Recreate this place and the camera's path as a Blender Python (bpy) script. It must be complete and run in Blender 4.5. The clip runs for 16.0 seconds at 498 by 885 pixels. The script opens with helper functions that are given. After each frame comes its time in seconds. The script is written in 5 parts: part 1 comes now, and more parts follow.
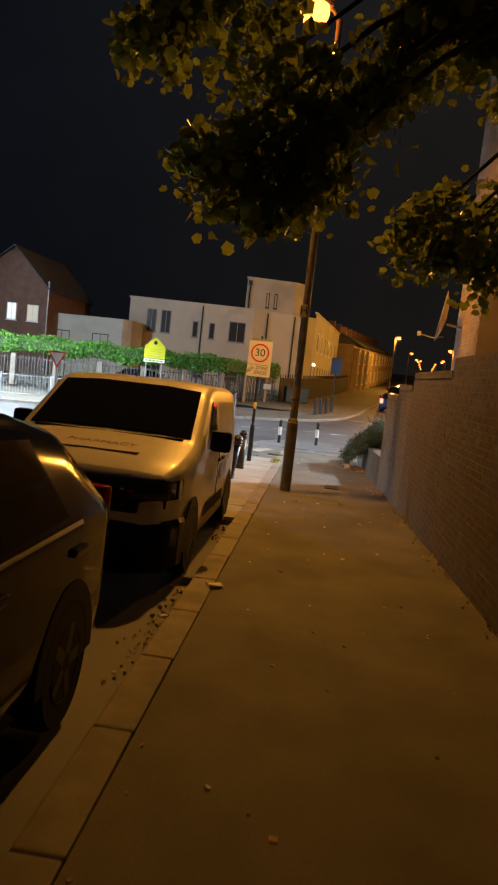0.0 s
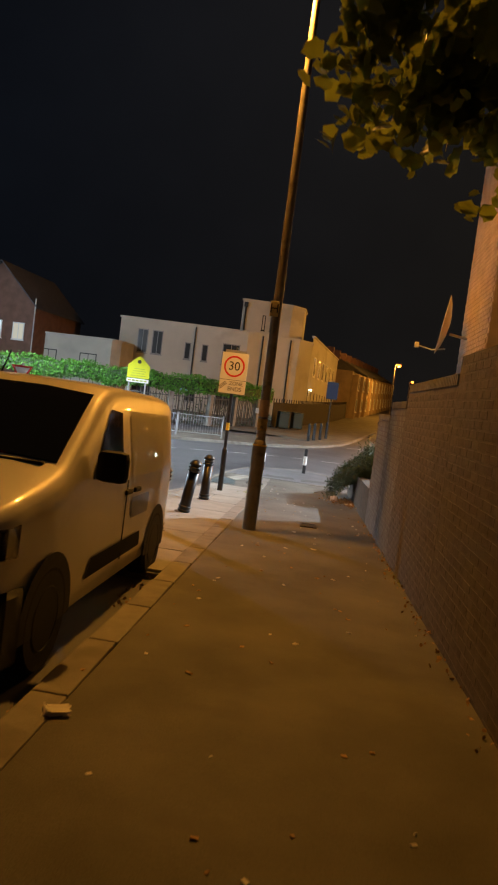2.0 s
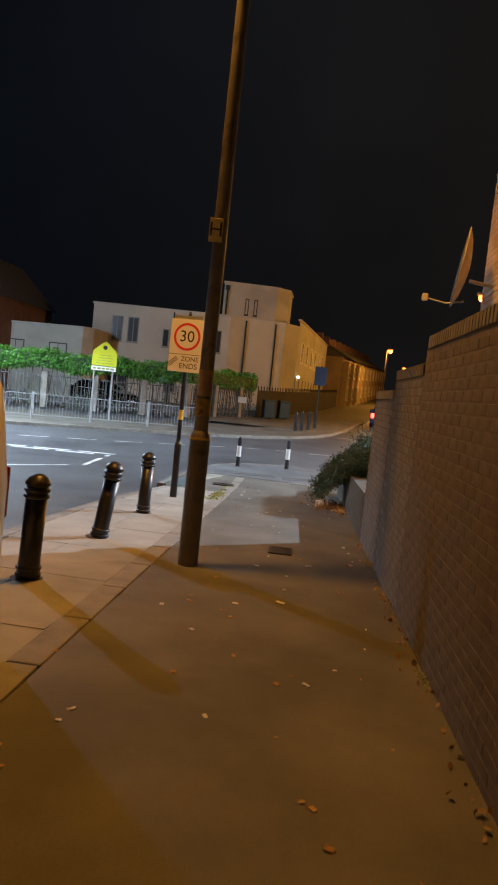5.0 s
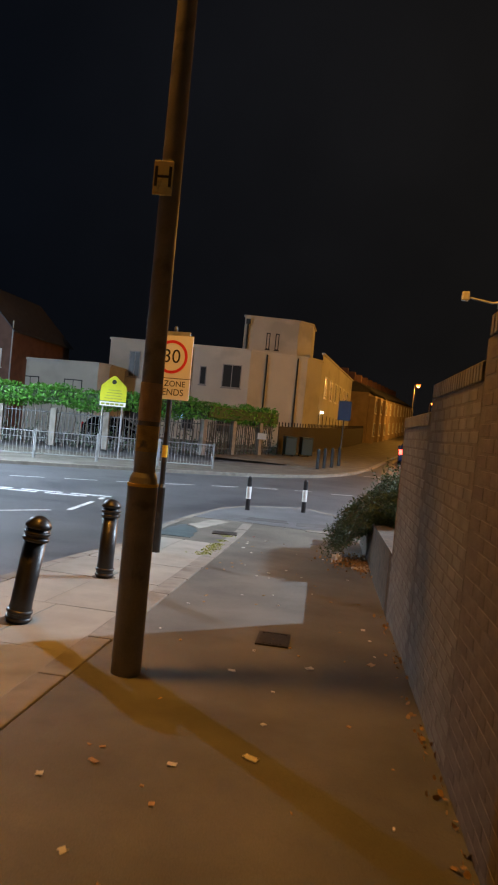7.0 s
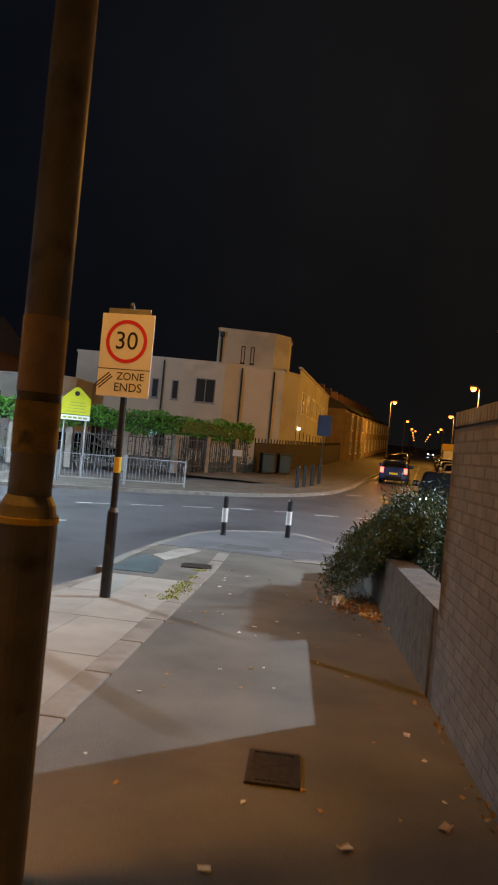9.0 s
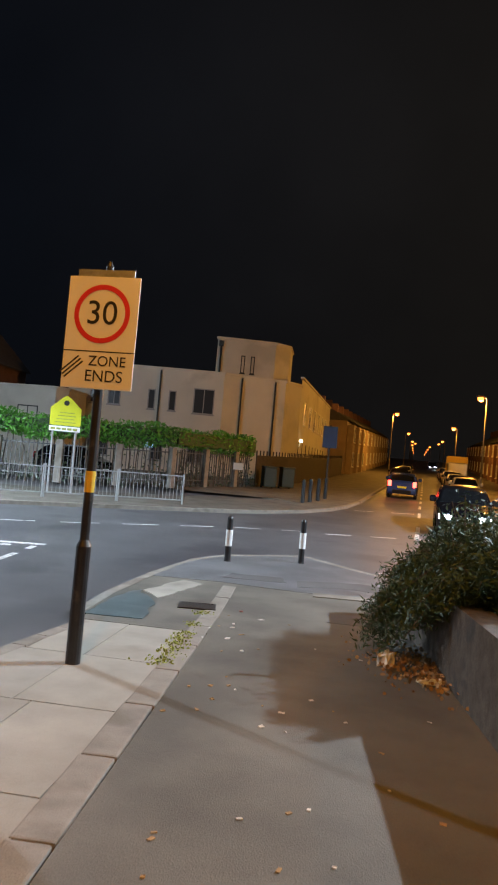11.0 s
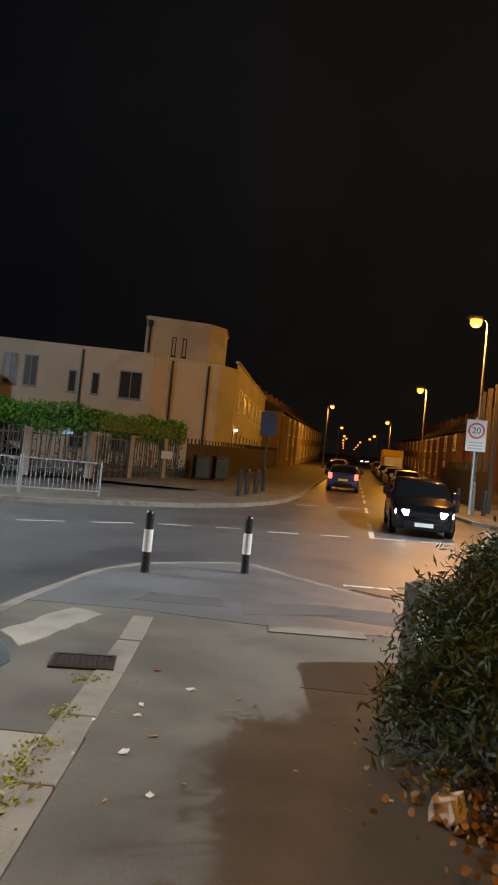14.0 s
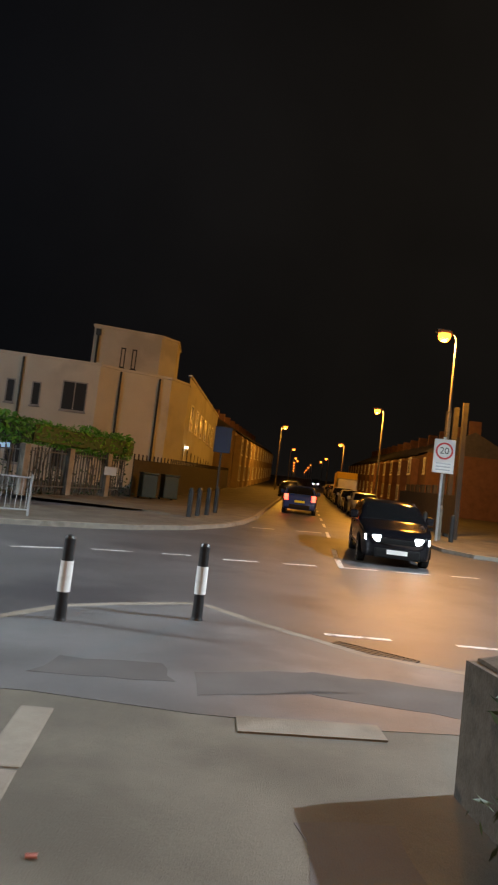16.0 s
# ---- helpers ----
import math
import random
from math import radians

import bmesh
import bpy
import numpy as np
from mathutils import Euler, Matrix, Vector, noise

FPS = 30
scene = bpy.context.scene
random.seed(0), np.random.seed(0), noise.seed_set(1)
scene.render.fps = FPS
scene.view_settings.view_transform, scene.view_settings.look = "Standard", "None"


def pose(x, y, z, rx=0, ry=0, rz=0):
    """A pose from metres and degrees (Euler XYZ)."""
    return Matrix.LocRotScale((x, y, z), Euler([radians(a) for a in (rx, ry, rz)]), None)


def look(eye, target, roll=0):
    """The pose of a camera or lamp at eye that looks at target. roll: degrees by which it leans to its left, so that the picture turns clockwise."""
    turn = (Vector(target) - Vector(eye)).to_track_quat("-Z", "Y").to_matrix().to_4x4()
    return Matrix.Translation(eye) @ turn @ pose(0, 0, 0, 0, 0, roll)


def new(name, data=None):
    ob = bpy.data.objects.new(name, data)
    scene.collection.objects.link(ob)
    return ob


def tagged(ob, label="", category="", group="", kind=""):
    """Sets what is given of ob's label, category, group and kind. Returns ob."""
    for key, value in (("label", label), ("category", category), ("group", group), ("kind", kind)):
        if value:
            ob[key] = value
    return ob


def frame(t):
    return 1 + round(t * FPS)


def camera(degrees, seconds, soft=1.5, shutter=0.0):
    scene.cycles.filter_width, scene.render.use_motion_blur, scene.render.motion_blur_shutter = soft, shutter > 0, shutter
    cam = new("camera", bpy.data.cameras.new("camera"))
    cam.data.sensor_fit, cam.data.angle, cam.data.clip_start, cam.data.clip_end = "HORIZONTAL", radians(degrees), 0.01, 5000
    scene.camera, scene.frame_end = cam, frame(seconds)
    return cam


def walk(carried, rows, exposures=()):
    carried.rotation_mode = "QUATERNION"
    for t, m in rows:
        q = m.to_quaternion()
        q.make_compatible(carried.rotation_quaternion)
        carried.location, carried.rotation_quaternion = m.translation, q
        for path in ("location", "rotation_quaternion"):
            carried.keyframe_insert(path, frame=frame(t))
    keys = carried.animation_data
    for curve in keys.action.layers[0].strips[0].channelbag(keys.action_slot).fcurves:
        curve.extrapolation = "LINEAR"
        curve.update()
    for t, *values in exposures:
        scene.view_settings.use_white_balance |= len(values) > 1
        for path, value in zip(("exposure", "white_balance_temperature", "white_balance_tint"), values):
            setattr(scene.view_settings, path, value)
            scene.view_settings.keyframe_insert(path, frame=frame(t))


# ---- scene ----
cam = camera(40.4, 16.0, soft=2.0, shutter=0.4)
METRES, EYE, TILT, LEAN, TURN = 18.0, 1.8, 0.0, 0.0, 6.7
ROWS = [
    (0.0, 0.0, 0.0, 0.0, 0.64, -5.85, -6.29),
    (0.5, 0.0072, 0.0348, -0.002, 1.67, -4.86, -6.09),
    (1.0, 0.0167, 0.0671, -0.0049, 1.44, -5.01, -6.6),
    (1.5, 0.0291, 0.0962, -0.0066, 0.91, -3.83, -6.99),
    (2.0, 0.0357, 0.1273, -0.0085, 0.76, -3.6, -7.28),
    (2.5, 0.0429, 0.159, -0.009, 0.08, -2.05, -7.02),
    (3.0, 0.0462, 0.1916, -0.012, -1.41, -3.37, -6.42),
    (5.5, 0.074, 0.3429, -0.0165, 1.14, -4.27, -5.74),
    (6.0, 0.0824, 0.3727, -0.0157, 2.35, -2.57, -6.01),
    (6.5, 0.0863, 0.4023, -0.0182, 2.28, -2.98, -5.89),
    (7.0, 0.0884, 0.4336, -0.0196, 2.31, -1.25, -5.47),
    (7.5, 0.0856, 0.4631, -0.0223, 2.83, -1.48, -5.05),
    (8.0, 0.0852, 0.4939, -0.0241, 2.1, -0.69, -5.0),
    (8.5, 0.0819, 0.5233, -0.026, 1.41, 0.4, -5.26),
    (9.0, 0.0814, 0.5551, -0.0274, 0.07, 0.54, -5.37),
    (9.5, 0.0764, 0.5819, -0.0269, -0.16, 2.33, -5.39),
    (12.0, 0.0763, 0.7238, -0.0328, -0.4, 1.4, -4.59),
    (12.5, 0.078, 0.755, -0.0347, -2.0, 1.77, -4.65),
    (13.0, 0.0763, 0.784, -0.0381, -4.25, 0.52, -4.89),
    (13.5, 0.0762, 0.8137, -0.039, -5.08, 3.72, -5.2),
    (14.0, 0.0759, 0.846, -0.0434, -5.95, 1.76, -5.68),
    (14.5, 0.0785, 0.8789, -0.0452, -6.09, 3.38, -6.01),
    (15.0, 0.0771, 0.9114, -0.0464, -6.1, 3.63, -6.36),
    (15.5, 0.0805, 0.9430, -0.0485, -7.72, 4.0, -6.7),
    (16.0, 0.0856, 0.9747, -0.0505, -10.23, 4.06, -6.63),
]
walk(cam, [(t, pose(0, 0, EYE, TILT, LEAN, TURN) @ pose(METRES * x, METRES * y, METRES * z, 90 + pitch, roll, yaw)) for t, x, y, z, yaw, pitch, roll in ROWS],
     exposures=[(0.0, 0.75, 6400, 10), (3.0, 0.55, 6300, 10), (5.5, 0.38, 5900, 10), (9.5, 0.25, 6000, 10), (11.8, 0.45, 6100, 10), (13.0, 0.4, 6300, 10), (13.6, 0.0, 6700, 10), (14.6, -0.05, 6800, 10), (16.0, 0.05, 6700, 10)])

# ---- night sky and lamps ----
world = bpy.data.worlds.new("night")
scene.world = world
world.use_nodes = True
wn, wl = world.node_tree.nodes, world.node_tree.links
wbg = wn["Background"]
wtc, wno, wse, wmr = wn.new("ShaderNodeTexCoord"), wn.new("ShaderNodeTexNoise"), wn.new("ShaderNodeSeparateXYZ"), wn.new("ShaderNodeMapRange")
wra, wcl, wmx = wn.new("ShaderNodeValToRGB"), wn.new("ShaderNodeMapRange"), wn.new("ShaderNodeVectorMath")
wno.inputs["Scale"].default_value, wno.inputs["Detail"].default_value = 1.8, 4.0
# clear blue-black over the junction's open side, brown town glow over the far street
wmr.inputs["From Min"].default_value, wmr.inputs["From Max"].default_value = -0.5, 0.2
wra.color_ramp.elements[0].position, wra.color_ramp.elements[0].color = 0.0, (0.0026, 0.0033, 0.005, 1)
wra.color_ramp.elements[1].position, wra.color_ramp.elements[1].color = 1.0, (0.0066, 0.0056, 0.0047, 1)
wcl.inputs["From Min"].default_value, wcl.inputs["From Max"].default_value = 0.3, 0.7
wcl.inputs["To Min"].default_value, wcl.inputs["To Max"].default_value = 0.6, 1.35
wmx.operation = "SCALE"
wl.new(wtc.outputs["Generated"], wno.inputs["Vector"])
wl.new(wtc.outputs["Generated"], wse.inputs["Vector"])
wl.new(wse.outputs["X"], wmr.inputs["Value"])
wl.new(wmr.outputs["Result"], wra.inputs["Fac"])
wl.new(wno.outputs["Fac"], wcl.inputs["Value"])
wl.new(wra.outputs["Color"], wmx.inputs[0])
wl.new(wcl.outputs["Result"], wmx.inputs["Scale"])
wl.new(wmx.outputs["Vector"], wbg.inputs["Color"])
wbg.inputs["Strength"].default_value = 0.88

SODIUM, WHITE = (1.0, 0.415, 0.05), (0.76, 0.88, 1.0)


def light(name, at, power, colour, radius=0.15, spread=0, target=None, blend=0.4):
    data = bpy.data.lights.new(name, "SPOT" if spread else "POINT")
    data.energy, data.color, data.shadow_soft_size = power, colour, radius
    if spread:
        data.spot_size, data.spot_blend = radians(spread), blend
    ob = new(name, data)
    ob.matrix_world = look(at, target) if spread else Matrix.Translation(at)
    return ob


# ---- ground heights: the side street falls to the junction, the far street climbs ----
GY = (-60, 0, 6, 13, 20, 24, 36, 44, 70, 100, 150, 260, 700)
GZ = (1.6, .12, -.03, -.28, -.55, -.58, -.5, -.15, .45, 1.3, 3.2, 7.5, 14)


def gz(y):
    return float(np.interp(y, GY, GZ))


def slope(y):
    return math.degrees(math.atan((gz(y + 1) - gz(y - 1)) / 2))


def kerb_x(y):
    return -0.66 - 0.0275 * y


def wall_x(y):
    return 1.66 - 0.034 * y


def centre_x(y):
    return 2.75 + 0.139 * (y - 33.1)


# ---- materials ----
def mat(name, base, rough=0.7, metal=0.0, var=0.25, scale=6.0, fine=90.0, bump=0.15, spots=0.0, spot_col=(0.02, 0.02, 0.02), piece=0.0, coat=0.0):
    m = bpy.data.materials.new(name)
    m.use_nodes = True
    n, l = m.node_tree.nodes, m.node_tree.links
    b = n["Principled BSDF"]
    b.inputs["Roughness"].default_value, b.inputs["Metallic"].default_value = rough, metal
    b.inputs["Coat Weight"].default_value = coat
    tc = n.new("ShaderNodeTexCoord")
    big, small = n.new("ShaderNodeTexNoise"), n.new("ShaderNodeTexNoise")
    big.inputs["Scale"].default_value, big.inputs["Detail"].default_value = scale, 6.0
    small.inputs["Scale"].default_value, small.inputs["Detail"].default_value = fine, 3.0
    for q in (big, small):
        l.new(tc.outputs["Object"], q.inputs["Vector"])
    mix = n.new("ShaderNodeMath")
    mix.operation = "MULTIPLY_ADD"
    mix.inputs[1].default_value = 0.4
    l.new(small.outputs["Fac"], mix.inputs[0])
    l.new(big.outputs["Fac"], mix.inputs[2])
    ramp = n.new("ShaderNodeValToRGB")
    lo, hi = [max(0.0, c * (1 - var)) for c in base], [min(1.0, c * (1 + var)) for c in base]
    ramp.color_ramp.elements[0].position, ramp.color_ramp.elements[0].color = 0.42, (*lo, 1)
    ramp.color_ramp.elements[1].position, ramp.color_ramp.elements[1].color = 0.98, (*hi, 1)
    l.new(mix.outputs[0], ramp.inputs["Fac"])
    col = ramp.outputs["Color"]
    if spots:
        vo = n.new("ShaderNodeTexNoise")
        vo.inputs["Scale"].default_value, vo.inputs["Detail"].default_value = spots, 4.0
        l.new(tc.outputs["Object"], vo.inputs["Vector"])
        r2 = n.new("ShaderNodeValToRGB")
        r2.color_ramp.elements[0].position, r2.color_ramp.elements[1].position = 0.56, 0.68
        l.new(vo.outputs["Fac"], r2.inputs["Fac"])
        mx = n.new("ShaderNodeMixRGB")
        mx.inputs["Color2"].default_value = (*spot_col, 1)
        l.new(r2.outputs["Color"], mx.inputs["Fac"])
        l.new(col, mx.inputs["Color1"])
        col = mx.outputs["Color"]
    if piece:
        oi, hs, ma = n.new("ShaderNodeObjectInfo"), n.new("ShaderNodeHueSaturation"), n.new("ShaderNodeMapRange")
        geo, ad = n.new("ShaderNodeNewGeometry"), n.new("ShaderNodeMath")
        ad.operation = "ADD"
        l.new(oi.outputs["Random"], ad.inputs[0])
        l.new(geo.outputs["Random Per Island"], ad.inputs[1])
        ma.inputs["From Max"].default_value = 2.0
        ma.inputs["To Min"].default_value, ma.inputs["To Max"].default_value = 1 - piece, 1 + piece
        l.new(ad.outputs[0], ma.inputs["Value"])
        l.new(ma.outputs["Result"], hs.inputs["Value"])
        l.new(col, hs.inputs["Color"])
        col = hs.outputs["Color"]
    l.new(col, b.inputs["Base Color"])
    if bump:
        bp = n.new("ShaderNodeBump")
        bp.inputs["Strength"].default_value, bp.inputs["Distance"].default_value = bump, 0.02
        l.new(mix.outputs[0], bp.inputs["Height"])
        l.new(bp.outputs["Normal"], b.inputs["Normal"])
    return m


def glow(name, colour, strength):
    m = bpy.data.materials.new(name)
    m.use_nodes = True
    b = m.node_tree.nodes["Principled BSDF"]
    b.inputs["Base Color"].default_value = (*colour, 1)
    b.inputs["Emission Color"].default_value, b.inputs["Emission Strength"].default_value = (*colour, 1), strength
    return m


def glass(name, tint, rough=0.05, shine=0.6):
    m = bpy.data.materials.new(name)
    m.use_nodes = True
    b = m.node_tree.nodes["Principled BSDF"]
    b.inputs["Base Color"].default_value, b.inputs["Roughness"].default_value = (*tint, 1), rough
    b.inputs["IOR"].default_value, b.inputs["Specular IOR Level"].default_value = 1.5, shine
    return m


ROAD = mat("road_asphalt", (0.085, 0.085, 0.088), 0.5, var=0.3, scale=0.7, fine=140, bump=0.3, spots=0.5, spot_col=(0.05, 0.05, 0.055))
PAVE = mat("pavement_asphalt", (0.118, 0.11, 0.088), 0.75, var=0.42, scale=1.3, fine=120, bump=0.5, spots=0.8, spot_col=(0.085, 0.078, 0.062))
PAVE_GREY = mat("grey_pavement_asphalt", (0.125, 0.127, 0.13), 0.55, var=0.35, scale=1.1, fine=120, bump=0.4, spots=0.9, spot_col=(0.09, 0.092, 0.096))
TEAL = mat("faded_green_surfacing", (0.08, 0.105, 0.105), 0.6, var=0.35, scale=3, fine=120, bump=0.3, spots=2.0, spot_col=(0.1, 0.105, 0.105))
PATCH = mat("asphalt_patch", (0.085, 0.084, 0.083), 0.75, var=0.25, scale=2, fine=120, bump=0.3)
CONCRETE = mat("concrete_slab", (0.3, 0.282, 0.235), 0.85, var=0.22, scale=2.2, fine=120, bump=0.25, spots=1.1, spot_col=(0.21, 0.195, 0.16), piece=0.06)
KERB = mat("granite_kerb", (0.22, 0.2, 0.165), 0.75, var=0.22, scale=5, fine=110, bump=0.5, spots=1.6, spot_col=(0.15, 0.13, 0.1), piece=0.16)
LINE = mat("road_paint", (0.62, 0.62, 0.6), 0.6, var=0.25, scale=9, fine=80, spots=7, spot_col=(0.2, 0.2, 0.2))
BRICK = mat("brown_brick", (0.13, 0.108, 0.096), 0.85, var=0.35, scale=8, fine=110, bump=0.3, spots=1.1, spot_col=(0.13, 0.105, 0.1), piece=0.2)
BRICK_GREY = mat("weathered_brick", (0.18, 0.168, 0.155), 0.85, var=0.3, scale=5, fine=110, bump=0.12, spots=1.6, spot_col=(0.14, 0.13, 0.12), piece=0.14)
MORTAR = mat("mortar", (0.135, 0.117, 0.105), 0.9, var=0.25, scale=10, bump=0.4)
RENDER = mat("cream_render", (0.52, 0.5, 0.43), 0.85, var=0.12, scale=0.6, fine=30, bump=0.1, spots=0.35, spot_col=(0.42, 0.4, 0.34))
HOUSEBRICK = mat("pale_painted_brick", (0.58, 0.46, 0.37), 0.8, var=0.2, scale=3, fine=60, bump=0.3)
REDBRICK = mat("dark_red_brick", (0.16, 0.085, 0.06), 0.85, var=0.25, scale=2, fine=40, bump=0.2)
TERRACE = mat("terrace_brick", (0.32, 0.24, 0.15), 0.85, var=0.25, scale=1, fine=30, bump=0.1)
SLATE = mat("roof_slate", (0.07, 0.07, 0.08), 0.7, var=0.3, scale=3, fine=30)
FENCE = mat("grey_fence_paint", (0.085, 0.09, 0.088), 0.55, var=0.2, scale=8, bump=0.05)
RAIL = mat("dull_grey_rail_paint", (0.25, 0.255, 0.25), 0.5, var=0.15, scale=8, bump=0.05)
WHITEP = mat("white_paint", (0.75, 0.75, 0.72), 0.5, var=0.08, scale=5, bump=0.05, spots=5, spot_col=(0.55, 0.54, 0.5))
BLACKP = mat("black_bollard_paint", (0.018, 0.018, 0.019), 0.38, var=0.4, scale=12, bump=0.08, spots=9, spot_col=(0.05, 0.045, 0.04))
COLUMN = mat("grey_column_paint", (0.19, 0.17, 0.13), 0.5, var=0.25, scale=6, fine=70, bump=0.08, spots=5, spot_col=(0.085, 0.075, 0.06))
GALV = mat("galvanised_steel", (0.42, 0.43, 0.43), 0.45, 0.7, var=0.2, scale=20, bump=0.05)
DARKSTEEL = mat("dark_steel", (0.03, 0.032, 0.033), 0.45, 0.3, var=0.3, scale=20, bump=0.05)
IRON = mat("cast_iron", (0.045, 0.04, 0.037), 0.6, 0.4, var=0.4, scale=25, bump=0.2)
RUBBER = mat("tyre_rubber", (0.02, 0.02, 0.02), 0.85, var=0.3, scale=30)
ALLOY = mat("alloy", (0.5, 0.5, 0.5), 0.35, 0.8, var=0.1, scale=20, bump=0)
PLASTIC = mat("black_plastic", (0.01, 0.01, 0.01), 0.6, var=0.3, scale=40, bump=0.05)
VANPAINT = mat("white_van_paint", (0.74, 0.72, 0.67), 0.42, var=0.05, scale=2, bump=0.0, coat=0.6, spots=2.5, spot_col=(0.68, 0.66, 0.6))
BLACKCAR = mat("black_car_paint", (0.006, 0.006, 0.008), 0.12, var=0.2, scale=2, bump=0.0, coat=0.0)
BLUECAR = mat("blue_car_paint", (0.02, 0.045, 0.2), 0.25, var=0.1, scale=2, bump=0.0, coat=0.8)
GREYCAR = mat("silver_car_paint", (0.32, 0.32, 0.33), 0.3, 0.3, var=0.1, scale=2, bump=0.0, coat=0.6)
GLASS = glass("dark_glass", (0.008, 0.009, 0.01))
PANE = glass("window_pane", (0.04, 0.045, 0.05), 0.25, 0.12)
REDLENS = mat("red_lens", (0.35, 0.01, 0.01), 0.2, var=0.1, bump=0)
CLEARLENS = glass("clear_lens", (0.12, 0.12, 0.12), 0.1)
for dull in (RUBBER, PLASTIC):
    dull.node_tree.nodes["Principled BSDF"].inputs["Specular IOR Level"].default_value = 0.15
LEAF = mat("leaf_green", (0.06, 0.095, 0.02), 0.32, var=0.45, scale=4, fine=40, bump=0.1, piece=0.4)
leaf_n, leaf_l = LEAF.node_tree.nodes, LEAF.node_tree.links
leaf_t, leaf_m = leaf_n.new("ShaderNodeBsdfTranslucent"), leaf_n.new("ShaderNodeMixShader")
leaf_t.inputs["Color"].default_value = (0.36, 0.42, 0.06, 1)
leaf_m.inputs["Fac"].default_value = 0.62
leaf_l.new(leaf_n["Principled BSDF"].outputs["BSDF"], leaf_m.inputs[1])
leaf_l.new(leaf_t.outputs["BSDF"], leaf_m.inputs[2])
leaf_l.new(leaf_m.outputs["Shader"], leaf_n["Material Output"].inputs["Surface"])
HEDGELEAF = mat("hedge_leaf", (0.12, 0.36, 0.04), 0.55, var=0.35, scale=3, fine=30, bump=0.1, piece=0.35)
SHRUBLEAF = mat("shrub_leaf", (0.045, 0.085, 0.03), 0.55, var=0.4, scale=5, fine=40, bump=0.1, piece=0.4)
DRYLEAF = mat("dry_leaf", (0.34, 0.2, 0.07), 0.7, var=0.4, scale=9, bump=0.2, piece=0.45)
BARK = mat("bark", (0.1, 0.08, 0.055), 0.9, var=0.4, scale=9, fine=60, bump=0.6)
PAPER = mat("litter_paper", (0.68, 0.64, 0.57), 0.7, var=0.15, scale=15, bump=0.2)
CARD = mat("cardboard", (0.4, 0.29, 0.18), 0.8, var=0.2, scale=15, bump=0.2)
REDPAPER = mat("red_wrapper", (0.4, 0.16, 0.14), 0.5, var=0.2, scale=15)
SIGNFACE = mat("sign_white", (0.8, 0.79, 0.75), 0.45, var=0.05, scale=4, bump=0)
SIGNRED = mat("sign_red", (0.62, 0.03, 0.03), 0.45, var=0.08, scale=6, bump=0)
SIGNBLACK = mat("sign_black", (0.02, 0.02, 0.02), 0.5, var=0.1, scale=6, bump=0)
SIGNYELLOW = mat("sign_yellow", (0.6, 0.6, 0.02), 0.45, var=0.06, scale=4, bump=0)
PLATEYELLOW = mat("faded_yellow_plate", (0.78, 0.68, 0.3), 0.5, var=0.12, scale=12, bump=0.02, spots=14, spot_col=(0.5, 0.42, 0.2))
SIGNBLUE = mat("sign_blue", (0.012, 0.04, 0.14), 0.45, var=0.1, scale=4, bump=0)
YELLOWTAPE = mat("yellow_band", (0.75, 0.5, 0.03), 0.5, var=0.15, scale=20, bump=0.05)
OLDBAND = mat("worn_yellow_band", (0.36, 0.26, 0.06), 0.6, var=0.4, scale=14, bump=0.1, spots=9, spot_col=(0.1, 0.085, 0.05))
STREAK = mat("lichen_weeds", (0.3, 0.34, 0.06), 0.8, var=0.4, scale=20, piece=0.3)
DISH = mat("dish_paint", (0.6, 0.58, 0.52), 0.5, var=0.12, scale=8, bump=0.05)
OLDRENDER = mat("old_dark_render", (0.095, 0.076, 0.056), 0.9, var=0.4, scale=9, fine=60, bump=0.5, spots=5, spot_col=(0.05, 0.045, 0.04))
EARTH = mat("earth", (0.09, 0.075, 0.055), 0.95, var=0.35, scale=4, bump=0.4)
WOODFENCE = mat("dark_fence_wood", (0.032, 0.027, 0.022), 0.85, var=0.35, scale=6, bump=0.3)
BIN = mat("bin_green", (0.012, 0.03, 0.024), 0.5, var=0.2, scale=8)
SODIUMLAMP = glow("sodium_lamp", (1.0, 0.23, 0.025), 7)
HEADLAMP = glow("headlamp", (0.8, 0.9, 1.0), 40)
TAILLAMP = glow("taillamp", (1.0, 0.05, 0.03), 9)
LITWIN = glow("lit_window", (0.75, 0.85, 0.9), 0.55)
# emission used in place of headlamp light falling on the school front
BLUELIT = glow("headlamp_light_glow", (0.35, 0.6, 0.9), 0.5)


# ---- mesh helpers ----
def part(name, bm, material, parent=None, label="", smooth=False):
    me = bpy.data.meshes.new(name)
    bm.to_mesh(me)
    bm.free()
    me.materials.append(material)
    if smooth:
        for p in me.polygons:
            p.use_smooth = True
    ob = new(name, me)
    ob.parent = parent
    return tagged(ob, label)


def thing(name, m, label, category, group="", kind=""):
    ob = new(name)
    ob.empty_display_size = 0.2
    ob.matrix_world = m
    return tagged(ob, label, category, group, kind)


